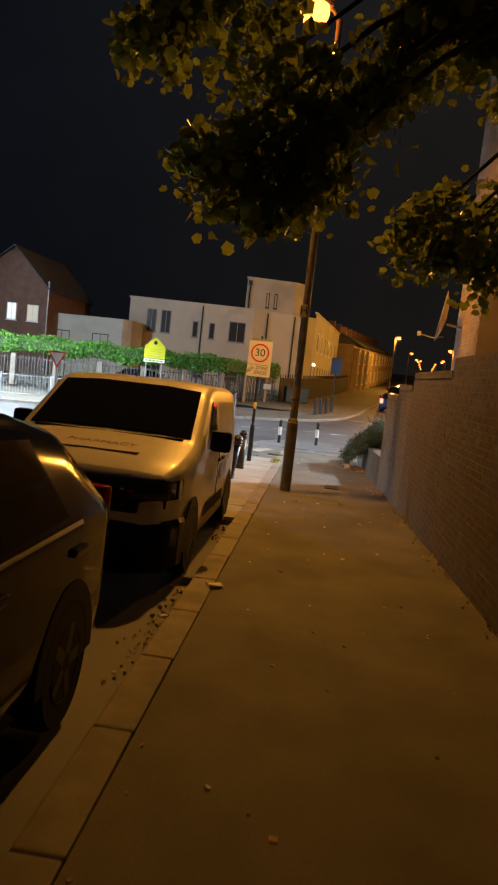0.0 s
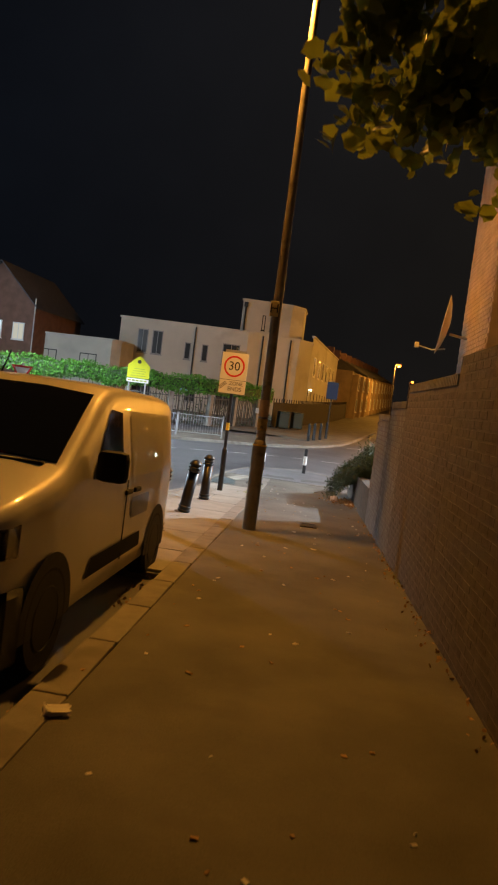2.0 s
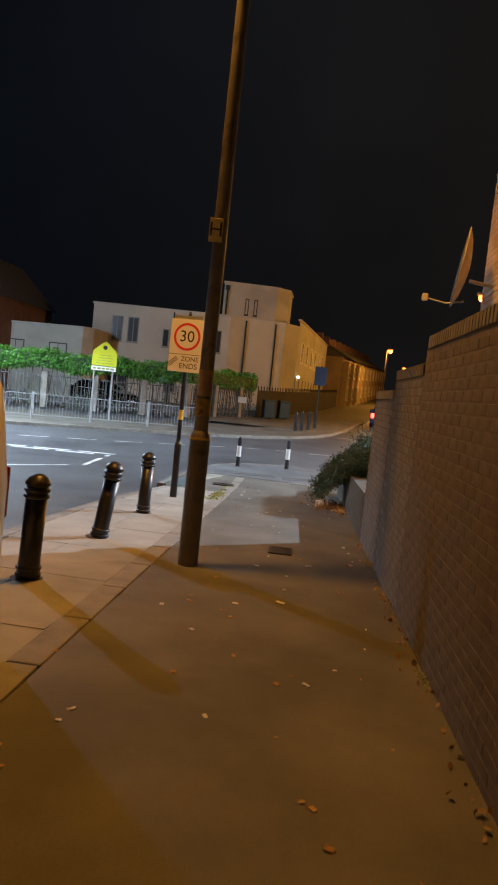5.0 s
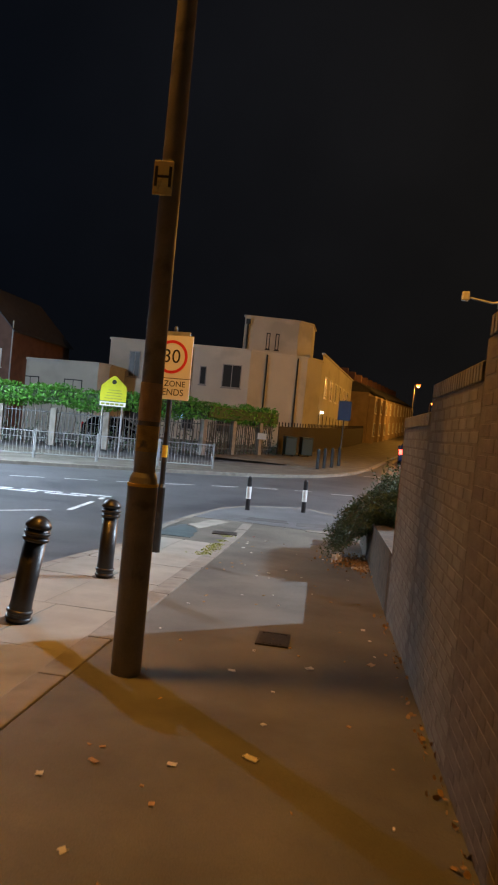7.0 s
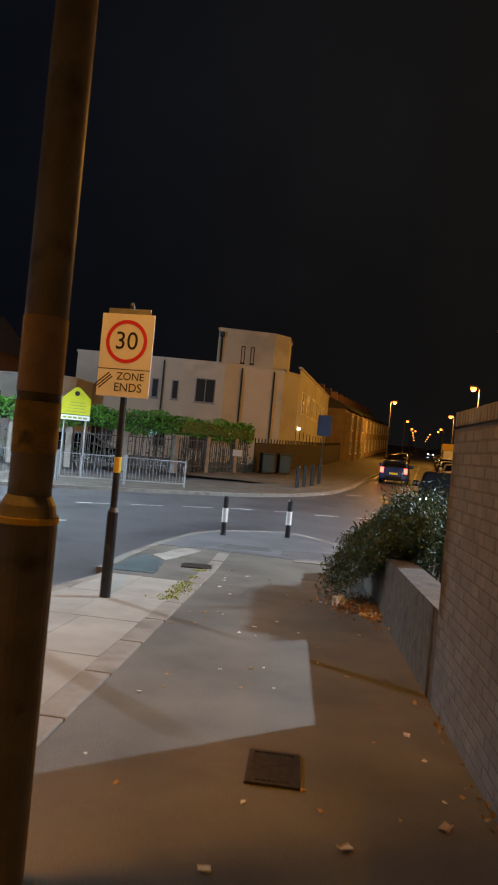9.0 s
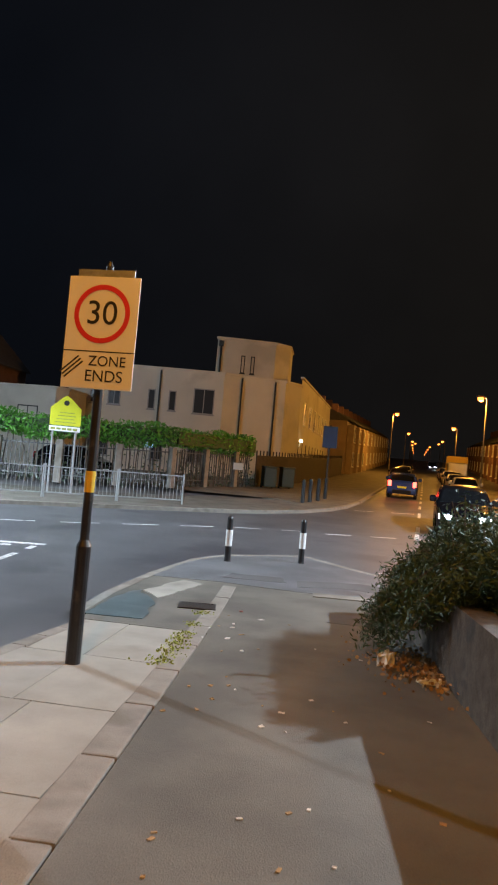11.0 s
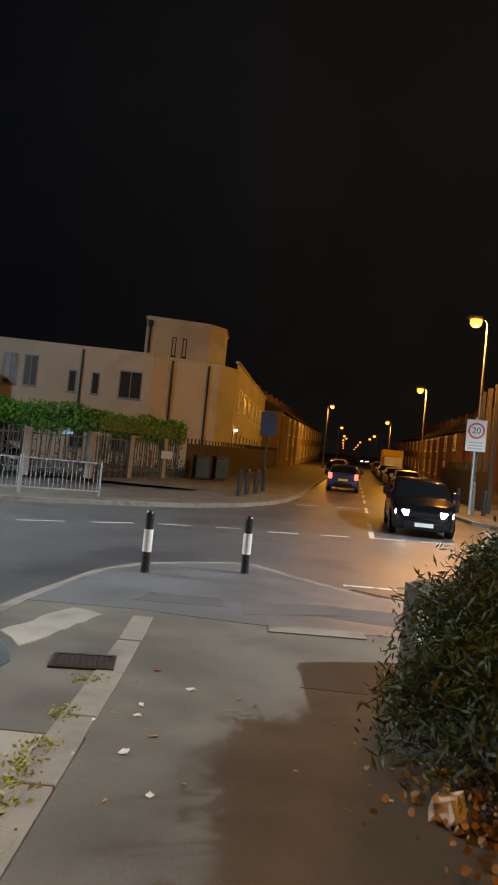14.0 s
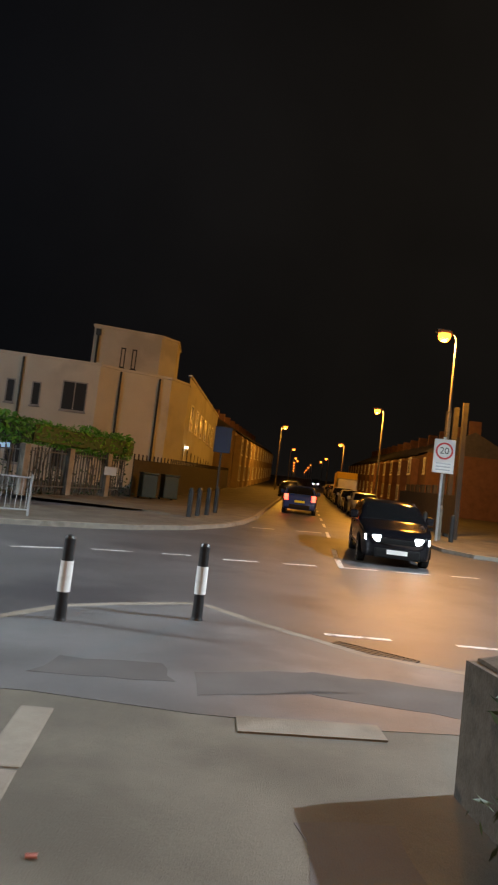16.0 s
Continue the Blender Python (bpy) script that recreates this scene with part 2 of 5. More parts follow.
def box(bm, x0, x1, y0, y1, z0, z1, bevel=0.0, m=None):
    r = bmesh.ops.create_cube(bm, size=1, matrix=Matrix.Translation(((x0 + x1) / 2, (y0 + y1) / 2, (z0 + z1) / 2)) @ Matrix.Diagonal((abs(x1 - x0), abs(y1 - y0), abs(z1 - z0), 1)))
    vs = r["verts"]
    if bevel:
        r2 = bmesh.ops.bevel(bm, geom=list({e for v in vs for e in v.link_edges}), offset=bevel, segments=2, affect="EDGES", profile=0.6)
        vs = list({v for f in r2["faces"] for v in f.verts} | {v for v in vs if v.is_valid})
    if m is not None:
        bmesh.ops.transform(bm, matrix=m, verts=vs)
    return bm


def boxm(x0, x1, y0, y1, z0, z1, bevel=0.0, m=None):
    return box(bmesh.new(), x0, x1, y0, y1, z0, z1, bevel, m)


def lathe(profile, segs=24, m=None, bm=None):
    bm = bm or bmesh.new()
    rings = []
    for r, z in profile:
        rings.append([bm.verts.new((r * math.cos(2 * math.pi * k / segs), r * math.sin(2 * math.pi * k / segs), z)) for k in range(segs)])
    for a, b in zip(rings, rings[1:]):
        for k in range(segs):
            bm.faces.new((a[k], a[(k + 1) % segs], b[(k + 1) % segs], b[k]))
    if profile[0][0] > 0:
        bm.faces.new(rings[0][::-1])
    if profile[-1][0] > 0:
        bm.faces.new(rings[-1])
    if m is not None:
        bmesh.ops.transform(bm, matrix=m, verts=[v for ring in rings for v in ring])
    return bm


def tube(points, r0, r1, segs=8, bm=None):
    bm = bm or bmesh.new()
    pts, prev = [Vector(p) for p in points], None
    for i, p in enumerate(pts):
        d = (pts[min(i + 1, len(pts) - 1)] - pts[max(i - 1, 0)]).normalized()
        a = d.cross(Vector((0.3, 0.9, 0.2))).normalized()
        b = d.cross(a)
        r = r0 + (r1 - r0) * i / max(1, len(pts) - 1)
        ring = [bm.verts.new(p + r * (a * math.cos(2 * math.pi * k / segs) + b * math.sin(2 * math.pi * k / segs))) for k in range(segs)]
        if prev:
            for k in range(segs):
                bm.faces.new((prev[k], prev[(k + 1) % segs], ring[(k + 1) % segs], ring[k]))
        else:
            bm.faces.new(ring)
        prev = ring
    bm.faces.new(prev[::-1])
    return bm


def text_part(name, body, size, m, material, parent, depth=0.001):
    cu = bpy.data.curves.new(name, "FONT")
    cu.body, cu.size, cu.align_x, cu.align_y, cu.extrude = body, size, "CENTER", "CENTER", depth
    tmp = bpy.data.objects.new(name, cu)
    scene.collection.objects.link(tmp)
    bpy.context.view_layer.update()
    me = bpy.data.meshes.new_from_object(tmp.evaluated_get(bpy.context.evaluated_depsgraph_get()))
    bpy.data.objects.remove(tmp)
    me.materials.clear()
    me.materials.append(material)
    me.transform(m)
    ob = new(name, me)
    ob.parent = parent
    return ob


def sheet(name, rows, material, parent=None, depth=0.15, label="", kind="structure", category=""):
    """A slab whose top runs through rows of points, with a skirt down all round."""
    bm = bmesh.new()
    vs = [[bm.verts.new(p) for p in row] for row in rows]
    for a, b in zip(vs, vs[1:]):
        for k in range(len(a) - 1):
            bm.faces.new((a[k], a[k + 1], b[k + 1], b[k]))
    if depth:
        ring = vs[0] + [r[-1] for r in vs[1:-1]] + vs[-1][::-1] + [r[0] for r in vs[-2:0:-1]]
        low = [bm.verts.new(v.co - Vector((0, 0, depth))) for v in ring]
        for k in range(len(ring)):
            bm.faces.new((ring[k], low[k], low[(k + 1) % len(ring)], ring[(k + 1) % len(ring)]))
    bmesh.ops.recalc_face_normals(bm, faces=bm.faces)
    ob = part(name, bm, material, parent, label)
    return tagged(ob, kind=kind, category=category) if parent is None else ob


def ribbon(name, path, width, material, lift, parent=None, label="", kind="structure", depth=0.0, category=""):
    """A strip along points of the plan, lying on the ground at gz + lift."""
    pts = [Vector((x, y, 0)) for x, y in path]
    rows = []
    for i, p in enumerate(pts):
        d = (pts[min(i + 1, len(pts) - 1)] - pts[max(i - 1, 0)]).normalized()
        nrm = Vector((d.y, -d.x, 0))
        rows.append([(q.x, q.y, gz(q.y) + lift) for q in (p - nrm * width / 2, p + nrm * width / 2)])
    return sheet(name, rows, material, parent, depth, label, kind, category)


def fill(path, step=1.0):
    out = []
    for (x0, y0), (x1, y1) in zip(path, path[1:]):
        n = max(1, int(math.hypot(x1 - x0, y1 - y0) / step))
        out += [(x0 + (x1 - x0) * k / n, y0 + (y1 - y0) * k / n) for k in range(n)]
    return out + [path[-1]]


def leafmesh(bm, centre, size, rng, lobes=True):
    n = Vector((rng.gauss(0, 1), rng.gauss(0, 1), rng.gauss(0.2, 1))).normalized()
    a = n.cross(Vector((rng.gauss(0, 1), rng.gauss(0, 1), rng.gauss(0, 1)))).normalized()
    b = n.cross(a)
    shape = ((0, -1), (0.42, -0.78), (0.8, -0.55), (0.74, -0.15), (0.92, 0.3), (0.6, 0.55), (0, 1.05), (-0.6, 0.55), (-0.92, 0.3), (-0.74, -0.15), (-0.86, -0.62), (-0.42, -0.78)) if lobes else ((0, -1), (0.2, 0), (0, 1), (-0.2, 0)) if lobes is None else ((0, -1), (0.45, 0), (0, 1), (-0.45, 0))
    c = Vector(centre)
    vs = [bm.verts.new(c + size * (a * u + b * v + n * (0.25 * u * u - 0.1 * v))) for u, v in shape]
    bm.faces.new(vs)


DROP = 0.1   # the carriageway lies this much under the pavements

# ---- ground, pavements and roads ----
ys = [-60, -40, -20, -10] + list(range(-6, 60, 1)) + list(range(60, 160, 5)) + [180, 220, 260, 400, 700]
xs = [-700, -200, -80, -40, -20, -10, -5, 0, 5, 10, 20, 40, 80, 200, 700]
tagged(sheet("ground", [[(x, y, gz(y) - DROP) for x in xs] for y in ys], ROAD, depth=0), "worn dark asphalt of the junction and its streets", "road")
# side street pavement between kerb and wall, widening to the dropped corner at the junction
EDGE = [(-20, kerb_x(-20)), (18.89, kerb_x(18.89)), (18.9, -2.52), (19.0, -2.55), (20.5, -2.73), (22.3, -2.61), (23.4, -2.5), (24.3, -2.3), (25.0, -1.95), (25.5, -1.4)]


def edge_x(y):
    return float(np.interp(y, [e[0] for e in EDGE], [e[1] for e in EDGE]))


rows = []
for y in [-20, -15, -10, -5] + [k * 0.5 for k in range(-8, 38)] + [18.89, 18.9, 19.5, 20, 20.5, 21, 21.5, 21.9, 22.2]:
    x0, x1 = edge_x(y), (wall_x(y) + 0.05 if y < 21.3 else 12)
    rows.append([(x0 + (x1 - x0) * k / 6, y, gz(y)) for k in range(7)])
pavement = tagged(sheet("pavement", rows, PAVE), "mottled brown asphalt footway with patches and scattered litter", "pavement")
rows = []
for u in range(0, 13):
    f = u / 12
    near = Vector((edge_x(22.2) + (10.5 - edge_x(22.2)) * f, 22.1 + 0.09 * math.sin(u * 1.9), 0))
    far_path = [(-2.61, 22.3), (-2.35, 24.2), (-1.9, 25.05), (-1.4, 25.45), (-.6, 25.95), (-.36, 25.95), (.47, 24.95), (1.21, 24.2), (2.06, 23.9), (4, 23.75), (6, 23.8), (8, 23.9), (10.5, 24.1)]
    far = Vector((*far_path[u], 0))
    rows.append([(near.x + (far.x - near.x) * k / 5, near.y + (far.y - near.y) * k / 5, gz(near.y + (far.y - near.y) * k / 5) + 0.004) for k in range(6)])
tagged(sheet("pavement_corner", rows, PAVE_GREY, depth=0.13), "grey asphalt corner footway sloping to the dropped kerb", "pavement")
ribbon("kerb_line_corner", fill([(-2.69, 19.2), (-2.75, 20.5), (-2.64, 22.3), (-2.37, 24.25), (-1.92, 25.1), (-1.42, 25.5), (-.6, 26.02), (-.34, 26.0), (.5, 25.0), (1.24, 24.25), (2.08, 23.95), (4, 23.8), (10.5, 24.15)], 0.4), 0.13, KERB, 0.005, label="flush worn pale kerb edging the corner", depth=0.1, category="kerb")

# darker patches in the footway, laid a little proud
def ground_patch(name, corners, material, label, lift=0.006, category="patch"):
    """A thin uneven-edged patch lying in the ground, its outline cut round and broken."""
    prng = random.Random(len(label))
    pts = fill(corners + corners[:1], 0.16)[:-1]
    cx, cy = sum(p[0] for p in pts) / len(pts), sum(p[1] for p in pts) / len(pts)
    bm = bmesh.new()
    mid = bm.verts.new((cx, cy, gz(cy) + lift))
    rim = []
    for x, y in pts:
        x, y = x + prng.gauss(0, 0.02), y + prng.gauss(0, 0.02)
        rim.append((bm.verts.new((x, y, gz(y) + lift)), bm.verts.new((x, y, gz(y) - 0.03))))
    for k in range(len(rim)):
        (a, al), (b, bl) = rim[k], rim[(k + 1) % len(rim)]
        bm.faces.new((mid, a, b))
        bm.faces.new((a, al, bl, b))
    bmesh.ops.recalc_face_normals(bm, faces=bm.faces)
    return tagged(part(name, bm, material), label, category, "ground patches", "structure")


ground_patch("asphalt_patch", [(-0.4, 22.42), (0.35, 22.75), (1.5, 22.5), (2.3, 22.7), (2.2, 23.2), (0.6, 23.4), (-0.45, 23.05)], PATCH, "dark asphalt repair patch in the corner footway")
ground_patch("asphalt_patch", [(-1.6, 22.6), (-0.6, 22.7), (-0.7, 23.2), (-1.5, 23.1)], PATCH, "small dark asphalt repair in the footway")
ground_patch("surfacing_patch", [(-2.58, 19.15), (-1.95, 19.2), (-2.1, 20.3), (-2.45, 20.9), (-2.6, 20.3)], TEAL, "faded green-blue surfacing patch at the kerb")
ground_patch("concrete_patch", [(-2.4, 20.85), (-2.08, 20.5), (-1.75, 21.8), (-2.1, 21.95)], CONCRETE, "pale concrete patch by the dropped kerb", 0.011)

# far pavements
FAR_L = fill([(-60, 6), (-30, 20), (-12.2, 29.9), (-8.7, 32.3), (-5.2, 34.9), (-2.5, 36.9), (-1.0, 38.4), (0.1, 40.2), (0.8, 42), (1.5, 45), (3.0, 56), (6.4, 80), (9.2, 100), (16.1, 150), (31.4, 260)], 3)
rows = []
for x, y in FAR_L:
    d = 60 if y < 42 else 18
    rows.append([(x - d * k / 5 * 0.9, y + (d * 0.55 * k / 5 if y < 42 else 0), gz(y) + 0.02) for k in range(6)])
tagged(sheet("pavement_far_left", rows, PAVE, depth=0.2), "grey asphalt pavement before the school fence", "pavement")
FAR_R = fill([(40, 41), (9.5, 39.1), (8.4, 39.3), (7.7, 40.2), (7.5, 42.2), (9.0, 56), (12.3, 80), (15.0, 100), (22, 150), (37.2, 260)], 3)
rows = []
for x, y in FAR_R:
    rows.append([(x + 30 * k / 4, y + (4 * k / 4 if y < 42.3 else 0), gz(y) + 0.02) for k in range(5)])
tagged(sheet("pavement_far_right", rows, PAVE, depth=0.2), "orange-lit asphalt pavement across the junction", "pavement")
ribbon("kerb_far_left", [(x + 0.05, y - 0.05) for x, y in FAR_L], 0.16, KERB, 0.024, label="pale kerb of the far pavement", depth=0.15, category="kerb")
ribbon("kerb_far_right", [(x - 0.05, y) for x, y in FAR_R], 0.16, KERB, 0.024, label="pale kerb of the far pavement", depth=0.15, category="kerb")

# road markings
def dashes(name, pts, length, gap, width, label):
    pts = fill(pts, 0.2)
    run, group = 0.0, []
    for a, b in zip(pts, pts[1:]):
        run += math.hypot(b[0] - a[0], b[1] - a[1])
        if run % (length + gap) < length:
            group = group + [b] if group else [a, b]
        elif group:
            if len(group) > 2:
                tagged(ribbon(name, group, width, LINE, -DROP + 0.004), label, "road marking", "road markings")
            group = []
    if len(group) > 2:
        tagged(ribbon(name, group, width, LINE, -DROP + 0.004), label, "road marking", "road markings")


dashes("give_way_dash", [(0.0, 32.1), (2.7, 33.1), (6.6, 34.2)], 0.9, 0.6, 0.16, "worn white give-way dash on the asphalt")
dashes("give_way_dash", [(1.2, 41.2), (4.0, 42.2)], 1.0, 0.8, 0.12, "worn white dash across the far street mouth")
dashes("centre_dash", [(2.75, 33.1), (3.42, 37.8)], 2.0, 0.5, 0.14, "worn white centre dash on the asphalt")
dashes("centre_dash", [(3.8, 40.6), (4.3, 44.3), (6.5, 60), (12, 100)], 2.2, 2.2, 0.12, "worn white centre dash on the asphalt")
dashes("main_road_dash", [(-12, 25.3), (-6.5, 28.6), (-2.66, 31.4), (-0.7, 32.2)], 1.0, 0.6, 0.12, "worn white dash along the main road")
dashes("edge_dash", [(1.04, 25.55), (9, 26.2)], 0.85, 0.85, 0.1, "worn white dash by the kerb")
dashes("stop_dash", [(-8.7, 24.0), (-5.4, 24.7)], 0.9, 0.35, 0.2, "broad white give-way dash at the side street")
dashes("stop_dash", [(-9.2, 23.6), (-5.9, 24.25)], 0.9, 0.35, 0.2, "broad white give-way dash at the side street")
dashes("lane_dash", [(-6.5, 19.9), (-5.2, 21.6), (-5.5, 24.4)], 1.8, 0.5, 0.12, "white lane line of the side street")
for a, b in (((4.75, 38.3), (6.35, 38.5)), ((6.35, 38.5), (6.0, 42.6)), ((6.0, 42.6), (4.75, 38.3))):
    tagged(ribbon("triangle_mark", fill([a, b], 0.3), 0.16, LINE, -DROP + 0.005), "white give-way triangle side painted on asphalt", "road marking", "road markings")


# ---- boundary walls ----
def wall_run(name, y0, y1, top0, top1, material, thick=0.22, label="", deep=0.0):
    bm = bmesh.new()
    pts = []
    n = max(1, int((y1 - y0) / 0.5))
    for k in range(n + 1):
        y = y0 + (y1 - y0) * k / n
        zt = top0 + (top1 - top0) * k / n
        x = wall_x(y) + 0.0005 + deep
        pts.append([bm.verts.new(p) for p in ((x, y, gz(y) - 0.2), (x, y, zt), (x + thick, y, zt), (x + thick, y, gz(y) - 0.2))])
    for a, b in zip(pts, pts[1:]):
        for k in range(4):
            bm.faces.new((a[k], a[(k + 1) % 4], b[(k + 1) % 4], b[k]))
    bm.faces.new(pts[0])
    bm.faces.new(pts[-1][::-1])
    bmesh.ops.recalc_face_normals(bm, faces=bm.faces)
    return tagged(part(name, bm, material), label, "wall", kind="structure")


WALLS = [("wall_near", -14, 8.4, 2.25, 2.25, BRICK), ("wall_middle", 8.405, 11.45, 2.0, 2.0, BRICK), ("wall_stepped", 11.455, 13.2, 1.79, 1.79, BRICK_GREY), ("wall_end", 13.205, 15.0, 1.6, 1.58, BRICK_GREY)]
wall_obs = {}
for nm, y0, y1, a, b, m in WALLS:
    wall_obs[nm] = wall_run(nm, y0, y1, a, b, MORTAR, label="tall weathered brown brick garden wall beside the footway")
low_wall = wall_run("wall_low", 15.01, 21.15, 0.3, 0.14, OLDRENDER, 0.28, "low dark rendered garden wall under the hedge")
for y0, y1, z in ((8.42, 11.45, 2.0), (11.47, 13.2, 1.79), (13.22, 15.0, 1.59)):
    bm = bmesh.new()
    y = y0
    while y < y1 - 0.07:
        box(bm, wall_x(y) - 0.012, wall_x(y) + 0.25, y, y + 0.066, z + 0.003, z + 0.105, 0.006)
        y += 0.076
    part("coping", bm, BRICK_GREY, wall_obs["wall_middle"], "brick-on-edge coping")["kind"] = "stuff"
stub = part("pillar", boxm(wall_x(21.0) + 0.03, wall_x(21.0) + 0.5, 20.75, 21.22, gz(21) - 0.1, 0.19, 0.12), OLDRENDER, low_wall, "weathered corner pier with rounded top")
bm = boxm(wall_x(20.4) - 0.03, wall_x(20.4) - 0.012, 20.0, 20.62, -0.27, 0.02, 0.004)
plate = tagged(part("street_nameplate", bm, SIGNFACE), "small white street nameplate on the low wall", "sign")
for k in range(3):
    part("lettering", boxm(wall_x(20.4) - 0.034, wall_x(20.4) - 0.03, 20.08 + 0.17 * k, 20.2 + 0.17 * k, -0.17, -0.08), SIGNBLACK, plate, "dark illegible lettering")


# ---- houses ----
def window(parent, x, y, z, w, h, facing, pane=PANE, bars=1, frame_mat=None):
    """A framed window standing on a facade; facing is the turn of its outward -y side."""
    m = pose(x, y, z, 0, 0, facing)
    fm = frame_mat or WHITEP
    fr = bmesh.new()
    t = 0.07
    for a in ((-w / 2, w / 2, -0.03, 0.05, 0, t), (-w / 2, w / 2, -0.03, 0.05, h - t, h), (-w / 2, -w / 2 + t, -0.03, 0.05, t, h - t), (w / 2 - t, w / 2, -0.03, 0.05, t, h - t)):
        box(fr, *a, m=m)
    for k in range(bars):
        c = -w / 2 + w * (k + 1) / (bars + 1)
        box(fr, c - 0.025, c + 0.025, -0.02, 0.04, t, h - t, m=m)
    win = part("window", fr, fm, parent)
    part("pane", boxm(-w / 2 + t, w / 2 - t, 0.0, 0.02, t, h - t, m=m), pane, win)
    part("sill", boxm(-w / 2 - 0.05, w / 2 + 0.05, -0.1, 0.03, -0.07, -0.002, m=m), fm, win)
    return win


house = thing("house", pose(0, 0, 0), "pale brick end house with a dish on its flank", "house")
part("wall", boxm(2.58, 10, 13.6, 16.15, -0.6, 10.4), HOUSEBRICK, house)
bm = bmesh.new()
vs = [bm.verts.new(p) for p in ((2.45, 13.4, 10.4), (10.2, 13.4, 10.4), (10.2, 16.4, 10.4), (2.45, 16.4, 10.4), (2.45, 14.9, 12), (10.2, 14.9, 12))]
for f in ((0, 1, 5, 4), (1, 2, 5), (2, 3, 4, 5), (3, 0, 4), (3, 2, 1, 0)):
    bm.faces.new([vs[k] for k in f])
part("roof", bm, SLATE, house)
courses = bmesh.new()
rng = random.Random(4)
for row in range(126):
    z = -0.2 + row * 0.083
    y = 13.62 + (0.11 if row % 2 else 0)
    while y < 16.0:
        box(courses, 2.567, 2.585, y, min(16.14, y + 0.215), z, z + 0.071)
        y += 0.227
part("brickwork", courses, HOUSEBRICK, house, "pale painted bricks")["kind"] = "stuff"

dish = thing("satellite_dish", pose(2.22, 15.4, 3.38, 0, 0, 0), "white satellite dish on an arm above the wall", "satellite dish")
prof = [(0.0, 0.0), (0.12, 0.01), (0.24, 0.035), (0.34, 0.075), (0.345, 0.082), (0.24, 0.045), (0.12, 0.02), (0.0, 0.01)]
DM = pose(0, 0, 0.1, 0, -82, -6) @ Matrix.Scale(1.6, 4)
part("reflector", lathe([(max(r, 0.001), z) for r, z in prof], 28, DM), DISH, dish, smooth=True)
part("feed_arm", tube([(-0.02, 0.02, -0.33), (-0.25, 0.1, -0.36), (-0.5, 0.16, -0.3)], 0.014, 0.012), GALV, dish)
part("receiver", boxm(-0.57, -0.49, 0.12, 0.2, -0.34, -0.24, 0.015), DISH, dish)
part("bracket", tube([(0.02, 0, -0.05), (0.36, 0.05, -0.1)], 0.025, 0.025), GALV, dish)

# ---- school ----
school = thing("school_building", pose(0, 0, 0), "long cream rendered two-storey school with flat roofs", "building")


def block(name, pts, z0, z1, material, parent, parapet=True):
    bm = bmesh.new()
    lo, hi = [bm.verts.new((x, y, z0)) for x, y in pts], [bm.verts.new((x, y, z1)) for x, y in pts]
    for k in range(len(pts)):
        j = (k + 1) % len(pts)
        bm.faces.new((lo[k], lo[j], hi[j], hi[k]))
    bm.faces.new(hi)
    bmesh.ops.recalc_face_normals(bm, faces=bm.faces)
    ob = part(name, bm, material, parent)
    if parapet:
        bm = bmesh.new()
        for k in range(len(pts)):
            (x0, y0), (x1, y1) = pts[k], pts[(k + 1) % len(pts)]
            L = math.hypot(x1 - x0, y1 - y0)
            box(bm, 0, L, -0.1, 0.14, z1 - 0.02, z1 + 0.12, m=pose(x0, y0, 0, 0, 0, math.degrees(math.atan2(y1 - y0, x1 - x0))))
        part("parapet", bm, RENDER, ob)
    return ob


main = block("front_block", [(-17.7, 55.5), (-7.4, 56.5), (-6.4, 57.3), (-3.4, 58.5), (-2.4, 60.2), (-2.4, 66), (-17.7, 66)], -0.4, 7.0, RENDER, school)
wing = block("street_wing", [(-2.39, 60.3), (-0.3, 82.9), (-9, 84), (-9, 66.1), (-2.39, 66.1)], -0.4, 7.6, RENDER, school)
tower = block("stair_tower", [(-8.8, 60.6), (-4.6, 61.6), (-3.6, 62.8), (-3.6, 65.8), (-8.8, 65.8)], 6.9, 10.15, RENDER, school)
low = block("low_wing", [(-24, 52.3), (-16.9, 51.6), (-16.4, 52.4), (-16.4, 55.45), (-24, 58)], -0.4, 4.75, RENDER, school)
FT = math.degrees(math.atan2(1.0, 10.3))


def front(u):
    return -17.7 + u * 0.9953, 55.5 + u * 0.097


for u, z, w, h, b in ((1.9, 4.35, 0.85, 1.9, 1), (3.1, 4.35, 0.85, 1.9, 1), (5.6, 4.25, 0.5, 1.35, 0), (7.0, 4.25, 0.5, 1.35, 0), (9.1, 4.2, 1.4, 1.7, 1), (6.2, 0.9, 0.9, 1.4, 1), (8.9, 0.9, 1.3, 1.5, 1), (2.2, 0.9, 1.6, 1.5, 1)):
    x, y = front(u)
    window(main, x, y - 0.02, z, w, h, FT, bars=b, frame_mat=RAIL)
for x in (-6.9, -6.2):
    window(tower, x, 60.97 + (x + 7.25) * 0.24, 7.75, 0.3, 1.3, 13, bars=0, frame_mat=DARKSTEEL)
for x in (-22.0, -18.7):
    window(low, x, 52.02 - (x + 21) * 0.1, 2.7, 1.4, 0.9, -6, bars=1, frame_mat=DARKSTEEL)
for k in range(6):
    f = 0.12 + k * 0.14
    window(wing, -2.39 + 2.09 * f - -0.03, 60.3 + 22.6 * f, 4.4, 1.2, 1.7, 84.7, bars=1, frame_mat=WHITEP)
for x, y in (front(6.1), (-6.3, 57.3), (-4.1, 58.2)):
    part("downpipe", tube([(x + 0.02, y - 0.1, 0), (x + 0.02, y - 0.1, 6.9)], 0.06, 0.06), DARKSTEEL, main, "dark rainwater pipe")
